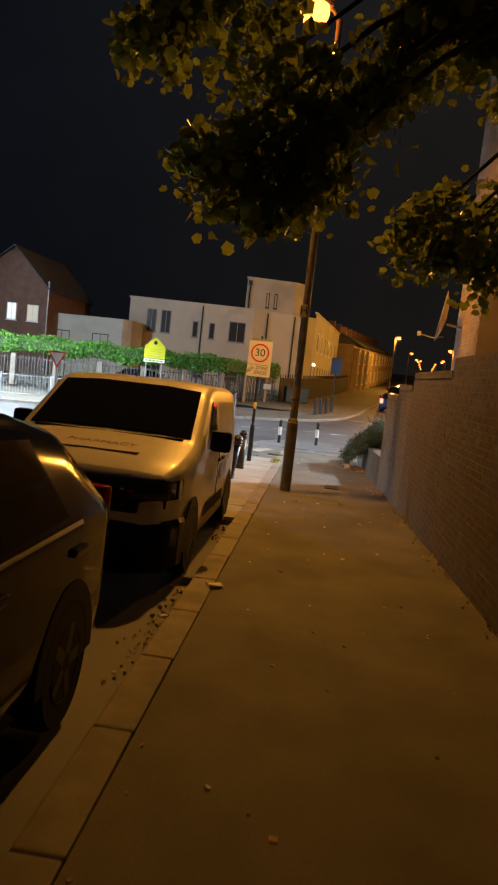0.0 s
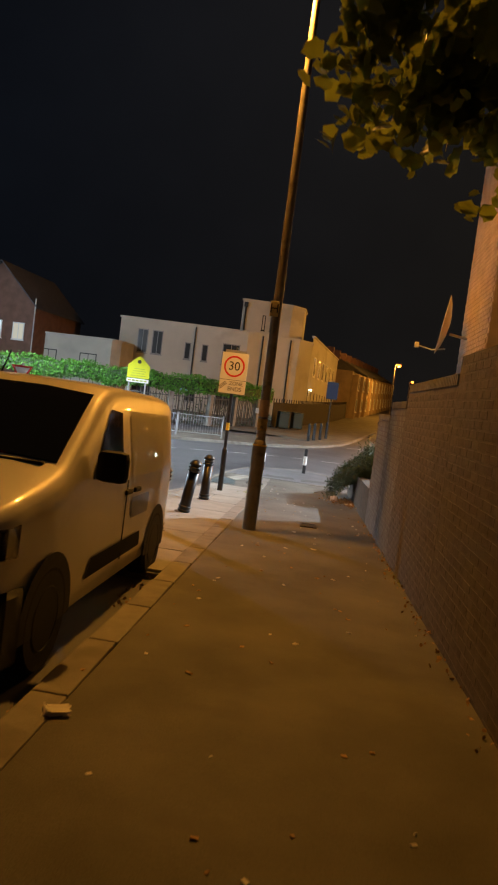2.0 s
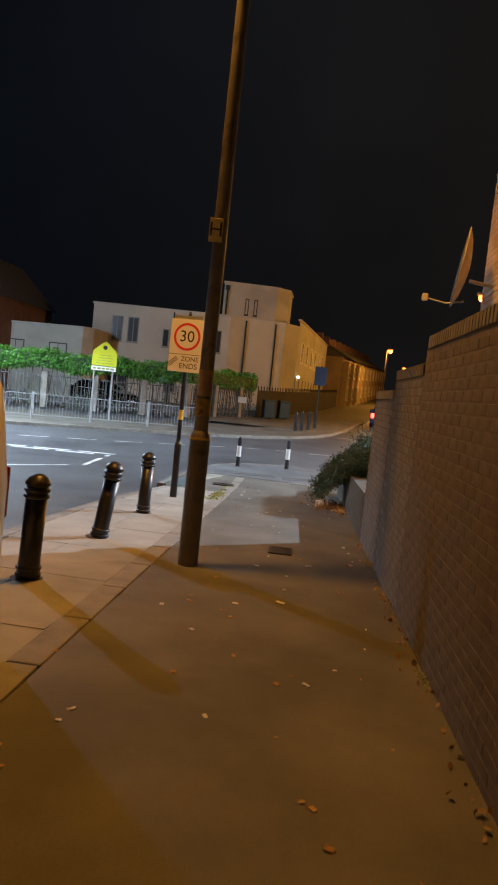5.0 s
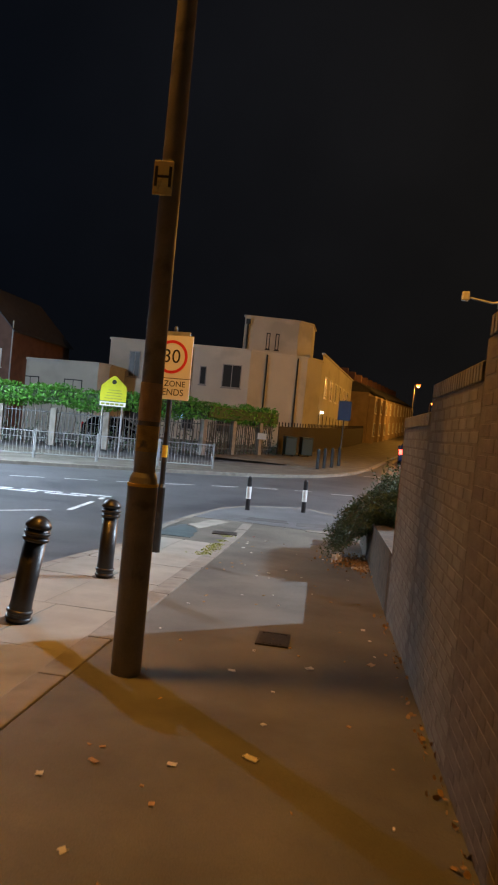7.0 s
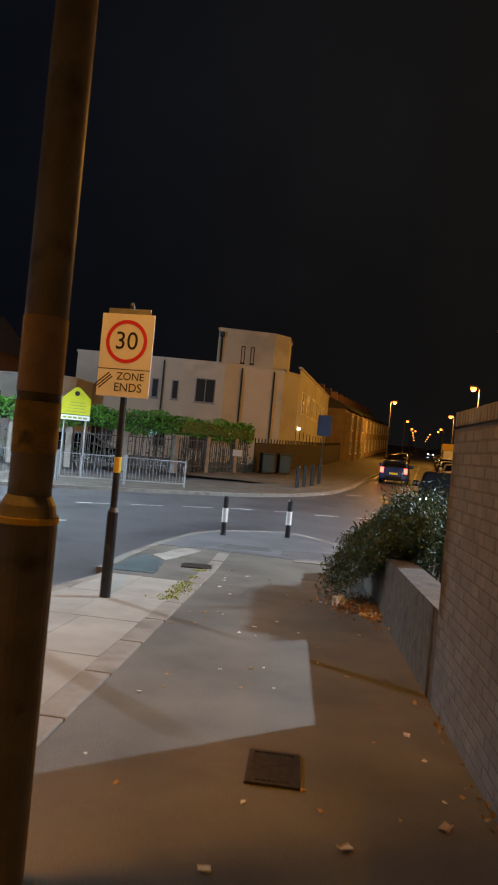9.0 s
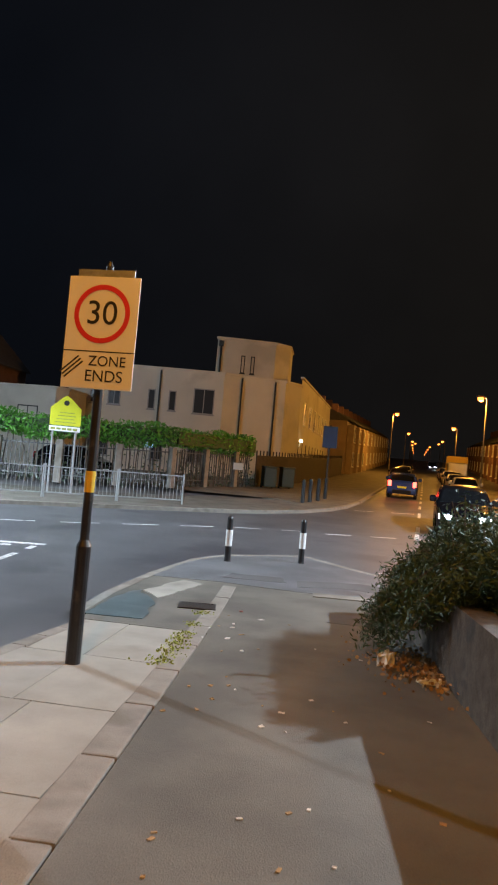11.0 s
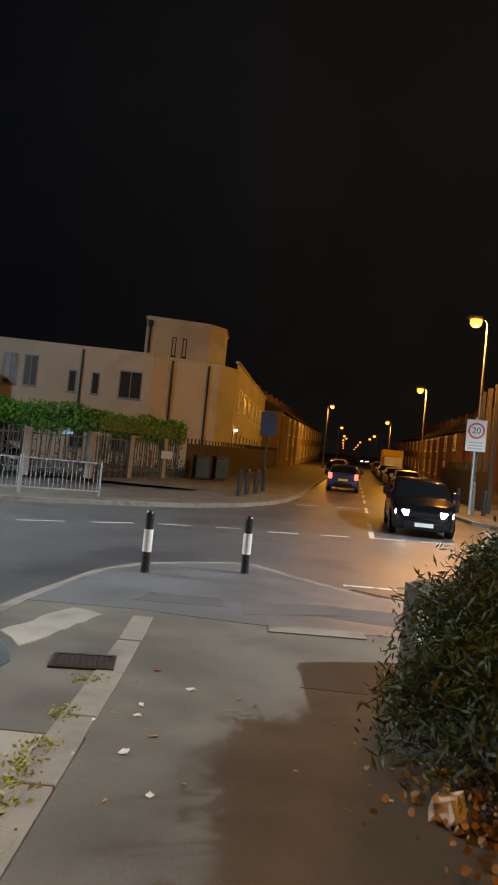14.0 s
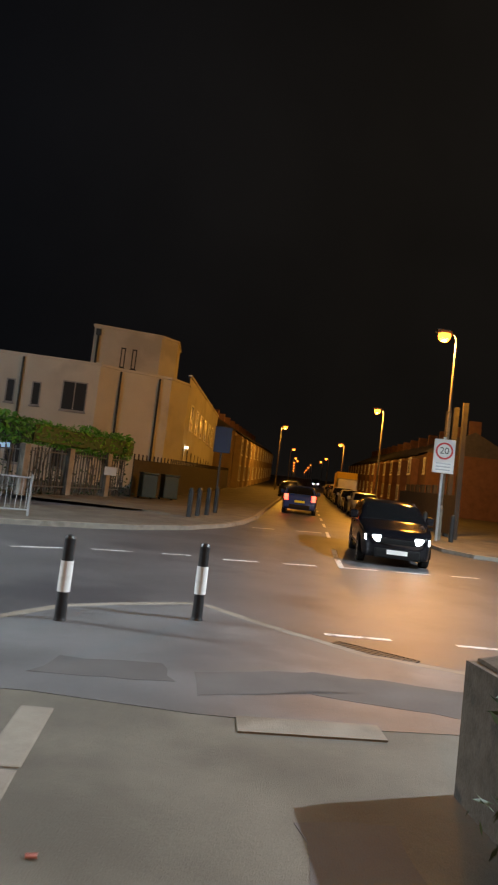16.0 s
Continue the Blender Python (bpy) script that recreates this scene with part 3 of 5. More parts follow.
part("downpipe", tube([(-8.5, 60.5, 7), (-8.5, 60.5, 9.8)], 0.07, 0.07), DARKSTEEL, tower, "dark rainwater pipe")
part("hopper", boxm(-8.66, -8.34, 60.34, 60.56, 9.55, 9.95, 0.03), DARKSTEEL, tower, "dark rainwater hopper")
part("roof_edge", boxm(-8.78, -4.7, 60.9, 61.05, 7.13, 7.25, m=pose(0, 0, 0)), DARKSTEEL, tower, "dark flashing at the roof edge")
for k in range(9):
    part("roof_rail", tube([(-2.3 + 0.2 * k, 60.2 + 2.2 * k, 2.2), (-2.3 + 0.2 * k, 60.2 + 2.2 * k, 3.0)], 0.03, 0.03, 6), DARKSTEEL, wing, "dark railing upright")
part("bulkhead_lamp", boxm(-2.25, -2.05, 61.4, 61.6, 3.1, 3.25, 0.02), glow("white_bulkhead", (1.0, 0.85, 0.6), 8), wing, "lit white wall lamp")
part("bulkhead_lamp", boxm(-1.0, -0.85, 77.2, 77.5, 5.5, 5.65, 0.02), glow("bulkhead", (1.0, 0.6, 0.2), 6), wing, "lit wall lamp")
# no lamp here: the glowing panel stands in for passing headlamp light
part("headlit_panel", boxm(-12.3, -11.7, 55.85, 55.98, 1.7, 2.0), BLUELIT, main, "glowing blue-white panel standing in for passing headlamp light")

brick_house = thing("brick_house", pose(0, 0, 0), "dark red brick house with a steep gable", "house")
bm = bmesh.new()
a = [bm.verts.new(p) for p in ((-29, 49.9, -0.5), (-22.4, 49.9, -0.5), (-22.4, 49.9, 6.5), (-25.2, 49.9, 9.4), (-29, 49.9, 6.5))]
b = [bm.verts.new(v.co + Vector((0, 9, 0))) for v in a]
bm.faces.new(a)
bm.faces.new(b[::-1])
for k in range(5):
    bm.faces.new((a[k], b[k], b[(k + 1) % 5], a[(k + 1) % 5]))
bmesh.ops.recalc_face_normals(bm, faces=bm.faces)
part("wall", bm, REDBRICK, brick_house)
for p, q in (((-22.1, 6.35), (-25.2, 9.55)), ((-29.3, 6.25), (-25.2, 9.55))):
    rows = [[(p[0], y, p[1]), (q[0], y, q[1])] for y in (49.6, 59)]
    sheet("roof", rows, SLATE, brick_house, depth=0.1)
window(brick_house, -25.2, 49.88, 3.9, 0.8, 1.3, 0, LITWIN, 1)
window(brick_house, -23.5, 49.88, 3.9, 0.9, 1.25, 0, glow("curtained_window", (0.8, 0.72, 0.55), 0.16), 1)
part("downpipe", tube([(-22.3, 49.75, 0), (-22.3, 49.75, 7.0)], 0.05, 0.05), GALV, brick_house)

# ---- terraces of the far street ----
def terrace(x, y, w, facing, n, eaves, lit, TERRACE):
    """Gabled two-storey house fronts with bays, each house its own thing."""
    t = thing("terraced_house", pose(x, y, gz(y), 0, 0, facing), "brick terraced house with a bay and slate roof", "house", "terraced houses")
    part("wall", boxm(-w / 2 + 0.004, w / 2 - 0.004, 0, 8, -0.5, eaves), TERRACE, t)
    bay = part("bay", boxm(-w / 2 + 0.5, -w / 2 + 2.6, -0.75, 0.0, -0.4, eaves - 0.4, 0.12), TERRACE, t, "projecting bay")
    bm = bmesh.new()
    v = [bm.verts.new(p) for p in ((-w / 2, -0.3, eaves), (w / 2, -0.3, eaves), (w / 2, 8.2, eaves), (-w / 2, 8.2, eaves), (-w / 2, 4, eaves + 2.2), (w / 2, 4, eaves + 2.2))]
    for f in ((0, 1, 5, 4), (1, 2, 5), (2, 3, 4, 5), (3, 0, 4)):
        bm.faces.new([v[k] for k in f])
    roof = part("roof", bm, SLATE, t)
    part("chimney", boxm(w / 2 - 0.7, w / 2 - 0.1, 3.5, 4.5, eaves + 1.5, eaves + 3.2, 0.03), REDBRICK, roof)
    for z in (0.8, 3.5):
        window(t, -w / 2 + 1.55, -0.77, z, 1.5, 1.6, 0)
        if z > 1:
            window(t, w / 2 - 1.2, -0.02, z, 0.9, 1.5, 0)
    part("door", boxm(w / 2 - 1.7, w / 2 - 0.8, -0.05, 0.02, 0, 2.05, 0.02), WHITEP if lit else WOODFENCE, t)


for k in range(12):
    y = 90 + 6.2 * k
    terrace(centre_x(y) - 8.6, y, 6.0, 90 - 7.9, k, 5.8, k % 3 == 0, TERRACE)
for k in range(14):
    y = 80 + 6.6 * k
    terrace(centre_x(y) + 9.8, y, 6.4, -90 - 7.9, k, 5.4, k % 4 == 1, REDBRICK)


# ---- street lamps ----
def street_lamp(x, y, height, arm, turn, power, label="grey steel street lamp column with a sodium lantern", base=True):
    t = thing("street_lamp", pose(x, y, gz(y) - 0.02, 0, 0, turn), label, "street lamp", "street lamps")
    part("base", lathe([(0.1, 0), (0.1, 1.26), (0.088, 1.33), (0.074, 1.36)], 28), COLUMN, t, smooth=False)
    part("column", lathe([(0.072, 1.36), (0.068, 3.5), (0.052, height - 0.3), (0.05, height)], 16), COLUMN, t, smooth=True)
    part("arm", tube([(0, 0, height - 0.05), (0.1, 0, height + 0.12), (arm - 0.2, 0, height + 0.2)], 0.04, 0.03), COLUMN, t)
    head = part("lantern", boxm(arm - 0.3, arm + 0.35, -0.13, 0.13, height + 0.14, height + 0.3, 0.05), COLUMN, t)
    # bowl modelled oversize, its glowing disc stands for lamp and glare together
    part("bowl", lathe([(0.004, -0.2), (0.13, -0.17), (0.22, -0.08), (0.25, 0.02), (0.24, 0.13)], 18, pose(arm, 0, height)), SODIUMLAMP, head, "glowing orange lamp bowl")
    part("door", boxm(-0.05, 0.05, -0.104, -0.085, 0.45, 1.0, 0.008), COLUMN, t, "access door")
    if power:
        p = Matrix.Rotation(radians(turn), 3, "Z") @ Vector((arm, 0, 0))
        light("sodium_light", (x + p.x, y + p.y, gz(y) + height - 0.36), power, SODIUM, 0.12, *((168, (x + p.x, y + p.y + 0.01, 0), 0.8) if y < 20 else ()))
    return t


POLE_X, POLE_Y = -0.685, 12.25
pole = street_lamp(POLE_X, POLE_Y, 8.2, 0.45, 200, 1340, "tall grey lamp column on the footway with signs")
bm = lathe([(0.103, 1.27), (0.103, 1.29)], 28)
part("collar", bm, YELLOWTAPE, pole, "worn yellow collar")
part("band", lathe([(0.0745, 1.5), (0.0745, 1.67)], 28), OLDBAND, pole, "worn yellow band")
part("paper_remnant", lathe([(0.0738, 1.7), (0.0738, 1.95)], 28), CARD, pole, "torn tan paper remnant")
part("sticker", lathe([(0.03, 0), (0.03, 0.004)], 16, pose(0.02, -0.0735, 1.58, 90)), SIGNBLACK, pole, "dark sticker")
plate = thing("hydrant_plate", pose(POLE_X - 0.03, POLE_Y - 0.076, gz(POLE_Y) + 3.25, 0, 0, 6), "yellow hydrant plate with a black H on the column", "sign")
part("plate", boxm(-0.064, 0.064, -0.006, 0.006, -0.11, 0.11, 0.004), PLATEYELLOW, plate)
text_part("letter", "H", 0.19, pose(0, -0.0085, 0, 90), SIGNBLACK, plate)
for z in (-0.06, 0.06):
    part("clamp", lathe([(0.074, z - 0.012), (0.074, z + 0.012)], 16, pose(0.03, 0.075, 0)), GALV, plate)

street_lamp(8.6, 43.6, 8.0, 0.5, 180, 3800)
street_lamp(centre_x(69) + 4.6, 69, 7.7, 0.5, 180, 2800)
street_lamp(centre_x(100) - 4.4, 100, 7.8, 0.5, 0, 2300)
street_lamp(centre_x(108) + 4.4, 110, 6.9, 0.5, 180, 1500)
street_lamp(centre_x(140) - 3.8, 140, 6.4, 0.5, 0, 0)
street_lamp(centre_x(150) + 3.6, 150, 5.6, 0.5, 180, 0)
street_lamp(centre_x(180) - 3.8, 180, 5.5, 0.5, 0, 0)
street_lamp(centre_x(190) + 3.6, 190, 5.5, 0.5, 180, 0)
for yy in (262, 300, 345, 400):
    for sd in (-4.5, 3.8):
        street_lamp(centre_x(yy) * 0.9 + 2 + sd, yy + sd, 5.2, 0.5, 0 if sd < 0 else 180, 0)
street_lamp(centre_x(225) - 3.8, 225, 5.5, 0.5, 0, 0)
# unseen lamp behind the start, added as a weak orange fill
street_lamp(-0.2, -17, 8.0, 0.45, 200, 60)

# white lanterns of the main road, beyond the edges of the view
def road_lantern(x, y, power, cone, aim, arm=0.0, rise=0.0):
    t = thing("road_lamp", pose(x, y - arm, gz(y) - DROP), "slim grey column with a white road lantern", "street lamp")
    part("column", lathe([(0.09, 0), (0.09, 1.3), (0.06, 1.35), (0.05, 8.4 + rise)], 12), COLUMN, t)
    if arm:
        part("arm", tube([(0, 0, 8.38 + rise), (0, arm * 0.5, 8.55 + rise), (0, arm, 8.48 + rise)], 0.045, 0.035), COLUMN, t)
    part("lantern", boxm(-0.15, 0.15, arm - 0.3, arm + 0.3, 8.4 + rise, 8.52 + rise, 0.03), COLUMN, t)
    light("road_light", (x, y, gz(y) + 8.25 + rise), power, WHITE, 0.12, cone, (x + aim[0], y + aim[1], 0), 0.35)


road_lantern(-15.6, 26.4, 30000, 150, (0.01, 0))
# unseen lantern added and tilted to brighten the school front and hedge
road_lantern(-21.0, 32.5, 10000, 130, (8, 12))
road_lantern(12.1, 24.9, 18000, 160, (0.01, 0), 1.6, 1.3)

# ---- 30 zone ends sign ----
sign = thing("speed_zone_sign", pose(-1.98, 17.25, gz(17.25) - 0.02, 0, 0, -4), "two-plate 30 zone ends sign on a black post", "road sign")
part("post", lathe([(0.06, 0), (0.06, 0.95), (0.038, 1.0), (0.038, 3.16)], 16), BLACKP, sign, smooth=False)
part("band", lathe([(0.041, 1.38), (0.041, 1.55)], 16), YELLOWTAPE, sign, "yellow band")
part("plate", boxm(-0.3, 0.3, -0.075, -0.062, 2.2, 3.1, 0.005), SIGNFACE, sign)
part("backing", boxm(-0.24, 0.24, -0.06, -0.045, 3.0, 3.16, 0.004), GALV, sign)
ring = bmesh.new()
N = 40
for r0, r1, y in ((0.235, 0.195, -0.079),):
    o = [ring.verts.new((r0 * math.cos(2 * math.pi * k / N), y, 2.8 + r0 * math.sin(2 * math.pi * k / N))) for k in range(N)]
    i = [ring.verts.new((r1 * math.cos(2 * math.pi * k / N), y, 2.8 + r1 * math.sin(2 * math.pi * k / N))) for k in range(N)]
    for k in range(N):
        ring.faces.new((o[k], o[(k + 1) % N], i[(k + 1) % N], i[k]))
part("red_ring", ring, SIGNRED, sign, "red ring")
text_part("numeral", "30", 0.27, pose(0, -0.079, 2.8, 90), SIGNBLACK, sign)
text_part("wording", "ZONE", 0.115, pose(0.08, -0.079, 2.42, 90), SIGNBLACK, sign)
text_part("wording", "ENDS", 0.13, pose(0.06, -0.079, 2.3, 90), SIGNBLACK, sign)
part("divider", boxm(-0.3, 0.3, -0.0775, -0.0755, 2.495, 2.503), SIGNBLACK, sign)
bm = bmesh.new()
for k in range(3):
    box(bm, -0.1, 0.1, -0.0785, -0.076, -0.006 + 0.028 * k, 0.006 + 0.028 * k, m=Matrix.Translation((-0.2, 0, 2.35)) @ Matrix.Rotation(radians(-42), 4, "Y"))
part("stripes", bm, SIGNBLACK, sign, "diagonal black bars")
cam_box = part("sensor", lathe([(0.03, 3.16), (0.03, 3.2), (0.015, 3.24)], 12), BLACKP, sign)


# ---- bollards ----
def bollard(x, y, lean=0):
    t = thing("bollard", pose(x, y, gz(y) - 0.02, 0, lean, 0), "black cast bollard with ringed top on the paving", "bollard", "black bollards")
    part("shaft", lathe([(0.094, 0), (0.094, 0.1), (0.088, 0.2), (0.088, 0.7)], 24), BLACKP, t, smooth=True)
    for z in (0.06, 0.12, 0.715, 0.765):
        part("ring", lathe([(0.09, z - 0.018), (0.104, z - 0.01), (0.106, z), (0.104, z + 0.01), (0.09, z + 0.018)], 24), BLACKP, t, smooth=True)
    part("neck", lathe([(0.089, 0.7), (0.089, 0.8)], 24), BLACKP, t, smooth=True)
    part("cap", lathe([(0.086, 0.8), (0.103, 0.81), (0.105, 0.825), (0.092, 0.845), (0.07, 0.875), (0.035, 0.895), (0.002, 0.9)], 24), BLACKP, t, smooth=True)
    part("footing", lathe([(0.15, 0.015), (0.12, 0.025), (0.094, 0.03)], 20), OLDRENDER, t, "dirty mortar footing")


for x, y, l in ((-1.78, 11.0, 2), (-1.86, 13.0, 8), (-1.93, 15.1, 1)):
    bollard(x, y, l)


def zebra_post(x, y, h=0.88, name="marker_post"):
    t = thing(name, pose(x, y, gz(y) - 0.05, 0, 0, 0), "slim black and white banded marker post at the kerb", "bollard", "banded posts")
    part("shaft", lathe([(0.075, 0), (0.07, 0.05), (0.06, 0.08), (0.057, h * 0.4)], 18), BLACKP, t)
    part("white_band", lathe([(0.063, h * 0.38), (0.063, h * 0.72)], 18), WHITEP, t, "reflective white band")
    part("cap", lathe([(0.057, h * 0.72), (0.057, h - 0.03), (0.045, h), (0.002, h + 0.012)], 18), BLACKP, t)


zebra_post(-1.79, 24.4)
zebra_post(-0.46, 25.1)
for x, y in ((-1.04, 41.2), (-0.76, 42.0), (-0.42, 42.9), (-0.1, 44.4)):
    t = thing("street_bollard", pose(x, y, gz(y)), "dark plain bollard on the far corner", "bollard", "corner bollards")
    part("shaft", lathe([(0.09, 0), (0.09, 0.95), (0.06, 1.02), (0.002, 1.04)], 14), DARKSTEEL, t)

# ---- concrete build-out with its slabs ----
outline = [(8.75, kerb_x(8.75) - 0.2, -1.9), (9.6, None, -2.72), (12, None, -2.84), (15.2, None, -2.84), (17.3, None, -2.7), (18.9, None, -2.52)]


def out_x(y):
    return float(np.interp(y, [o[0] for o in outline], [o[2] for o in outline]))


rows = [[(out_x(y) + (kerb_x(y) - 0.2 - out_x(y)) * k / 3, y, gz(y) - 0.03) for k in range(4)] for y in [8.75 + 0.35 * k for k in range(30)]]
buildout = tagged(sheet("paving_buildout", rows, MORTAR, depth=0.2), "pale concrete paved build-out with dark bollards", "pavement")
rng = random.Random(3)
y = 8.8
while y < 18.5:
    L = 1.0 + rng.uniform(0, 0.35)
    y1 = y + L if y + L < 18.3 else 18.88
    a0, a1 = out_x(y + 0.1) + 0.16, kerb_x(y) - 0.215
    mid = a0 + (a1 - a0) * rng.uniform(0.42, 0.58)
    for u0, u1 in ((a0, mid), (mid, a1)):
        bm = bmesh.new()
        g = 0.005
        top = [bm.verts.new((u, v, gz(v) + rng.uniform(-0.002, 0.003))) for u, v in ((u0 + g, y + g), (u1 - g, y + g), (u1 - g, y1 - g), (u0 + g, y1 - g))]
        lowv = [bm.verts.new(v.co - Vector((0, 0, 0.05))) for v in top]
        bm.faces.new(top)
        for k in range(4):
            bm.faces.new((top[k], lowv[k], lowv[(k + 1) % 4], top[(k + 1) % 4]))
        part("slab", bm, CONCRETE, buildout)
    y = y1
path = fill([(out_x(8.8 + 0.4 * k) + 0.07, 8.8 + 0.4 * k) for k in range(26)], 0.9)
for (xa, ya), (xb, yb) in zip(path, path[1:]):
    L = math.hypot(xb - xa, yb - ya)
    part("kerbstone", boxm(0.004, L - 0.004, -0.07, 0.07, -0.2, 0.004, 0.012, m=pose(xa, ya, gz(ya), 0, -math.degrees(math.atan2(gz(yb) - gz(ya), L)), math.degrees(math.atan2(yb - ya, xb - xa)))), KERB, buildout)
# kerbstones of the old line along the footway
kerb_run = thing("kerb_run", pose(0, 0, 0), "worn pale kerbstones between footway and road", "kerb", kind="structure")
y = -6.0
while y < 21.0:
    L = 0.9
    part("kerbstone", boxm(-0.21, -0.005, 0.005, L - 0.005, -0.22, 0.008, 0.015, m=pose(kerb_x(y), y, gz(y), slope(y + 0.45), 0, 1.95 + rng.uniform(-0.4, 0.4))), KERB, kerb_run)
    y += L

# drain covers and the pale slab
def cover(x, y, w, d, turn, label, bars=8, sink=0.0):
    t = thing("drain_cover", pose(x, y, gz(y) + 0.006 - sink, slope(y), 0, turn), label, "drain cover", "drain covers")
    fr = bmesh.new()
    for a in ((-w / 2, w / 2, -d / 2, -d / 2 + 0.03), (-w / 2, w / 2, d / 2 - 0.03, d / 2), (-w / 2, -w / 2 + 0.03, -d / 2 + 0.03, d / 2 - 0.03), (w / 2 - 0.03, w / 2, -d / 2 + 0.03, d / 2 - 0.03)):
        box(fr, *a, -0.02, 0.008)
    part("frame", fr, IRON, t)
    part("lid", boxm(-w / 2 + 0.03, w / 2 - 0.03, -d / 2 + 0.03, d / 2 - 0.03, -0.02, 0.002), IRON, t)
    for k in range(bars):
        u = -w / 2 + 0.05 + (w - 0.1) * (k + 0.5) / bars
        part("rib", boxm(u - 0.011, u + 0.011, -d / 2 + 0.04, d / 2 - 0.04, 0.002, 0.008), IRON, t)


cover(0.155, 13.55, 0.27, 0.4, 2, "small worn square iron cover in the footway", 6)
cover(-1.55, 20.28, 0.46, 0.36, 8, "ribbed iron drain cover beside the kerb", 9)
cover(1.42, 24.82, 0.95, 0.34, -37, "long dark gully grating in the gutter", 14, DROP)
# square of darker colour laid thinly on the footway
ground_patch("asphalt_patch", [(0.08, 20.2), (0.5, 20.22), (0.48, 20.75), (0.06, 20.72)], PATCH, "square dark reinstatement in the footway", 0.003)
rows = [[(-0.16 + 0.95 * k / 3, yy + 0.03 * k, gz(yy) + 0.012) for k in range(4)] for yy in (21.78, 22.06)]
tagged(sheet("concrete_strip", rows, KERB, depth=0.05), "pale concrete strip set in the footway", "paving")

# ---- guard rail before the school ----
def guard_rail(pts):
    for (xa, ya), (xb, yb) in zip(pts, pts[1:]):
        L = math.hypot(xb - xa, yb - ya)
        t = thing("guard_rail", pose(xa, ya, gz(ya) + 0.02, 0, 0, math.degrees(math.atan2(yb - ya, xb - xa))), "white pedestrian guard rail panel by the kerb", "railing", "guard rails")
        for u in (0.0, L - 0.05):
            part("post", lathe([(0.035, 0), (0.035, 1.12), (0.002, 1.14)], 10, pose(u, 0, 0)), RAIL, t)
        for z in (0.15, 1.02):
            part("rail", boxm(0.03, L - 0.08, -0.02, 0.02, z, z + 0.04), RAIL, t)
        n = int(L / 0.13)
        for k in range(1, n):
            part("bar", boxm(L * k / n - 0.007, L * k / n + 0.007, -0.007, 0.007, 0.19, 1.02), RAIL, t)


guard_rail([(-15.6, 30.3), (-13.6, 31.5), (-11.6, 32.7), (-9.5, 33.9), (-7.3, 35.1), (-5.2, 36.3)])

# ---- fence, hedge and posts of the school front ----
HEDGE = fill([(-34, 35), (-17, 39.2), (-10.5, 40.6), (-7.2, 42.8), (-4.2, 48.4)], 0.35)
fence = thing("school_fence", pose(0, 0, 0), "pale metal railing fence with stout posts", "fence")
hl = [p for p in HEDGE if p[0] > -24]
for k, ((xa, ya), (xb, yb)) in enumerate(zip(hl, hl[1:])):
    L = math.hypot(xb - xa, yb - ya)
    m = pose(xa, ya - 0.35, gz(ya), 0, 0, math.degrees(math.atan2(yb - ya, xb - xa)))
    for j in range(2):
        part("paling", boxm(L * j / 2, L * j / 2 + 0.03, -0.02, 0.02, 0.15, 1.75, m=m), FENCE, fence)
    if k % 7 == 0:
        part("post", boxm(-0.14, 0.14, -0.14, 0.14, 0, 1.85, 0.02, m=m), KERB, fence, "square concrete post")
    for z in (0.3, 1.6):
        part("rail", boxm(0, L, -0.015, 0.015, z, z + 0.05, m=m), FENCE, fence)
rng = random.Random(8)
hedge = thing("hedge", pose(0, 0, 0), "clipped bright green hedge trained above the fence", "hedge")
bm = bmesh.new()
for (xa, ya) in fill(HEDGE, 0.12):
    top = 2.66 + 0.08 * math.sin(xa * 2.1) + 0.06 * math.sin(xa * 5.3)
    bot = 1.55 + 0.12 * math.sin(xa * 1.7 + 1)
    for k in range(95):
        ang = rng.uniform(0, 2 * math.pi)
        rr = math.sqrt(rng.random())
        c = (xa + rng.gauss(0, 0.08), ya + 0.55 * rr * math.cos(ang), (top + bot) / 2 + (top - bot) / 2 * rr * math.sin(ang) + (0.05 if ang < 3.1 and rng.random() < 0.2 else 0))
        leafmesh(bm, c, rng.uniform(0.06, 0.12), rng, False)
part("foliage", bm, HEDGELEAF, hedge)["kind"] = "stuff"
bm = bmesh.new()
for k in range(0, len(HEDGE) - 1):
    x, y = HEDGE[k]
    tube([(x, y, gz(y) - 0.05), (x + rng.gauss(0, 0.08), y, 1.0), (x + rng.gauss(0, 0.12), y, 1.9)], 0.035, 0.02, 6, bm)
part("stem_growth", bm, BARK, hedge)["kind"] = "stuff"
under = bmesh.new()
for (xa, ya) in fill([p for p in HEDGE if p[0] > -26], 0.2):
    for k in range(26):
        leafmesh(under, (xa + rng.gauss(0, 0.15), ya + 0.5 + rng.gauss(0, 0.25), gz(ya) + abs(rng.gauss(0.5, 0.5))), rng.uniform(0.05, 0.11), rng, False)
part("undergrowth", under, SHRUBLEAF, hedge, "dark shrubs behind the railings")["kind"] = "stuff"
# solid core in a darker leaf colour paints the shade inside the hedge
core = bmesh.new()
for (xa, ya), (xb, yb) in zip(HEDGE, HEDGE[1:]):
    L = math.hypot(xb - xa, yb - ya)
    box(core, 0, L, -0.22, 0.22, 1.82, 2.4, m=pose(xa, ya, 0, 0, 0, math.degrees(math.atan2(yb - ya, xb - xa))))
part("inner_growth", core, SHRUBLEAF, hedge, "solid dark core standing for shade inside the hedge")

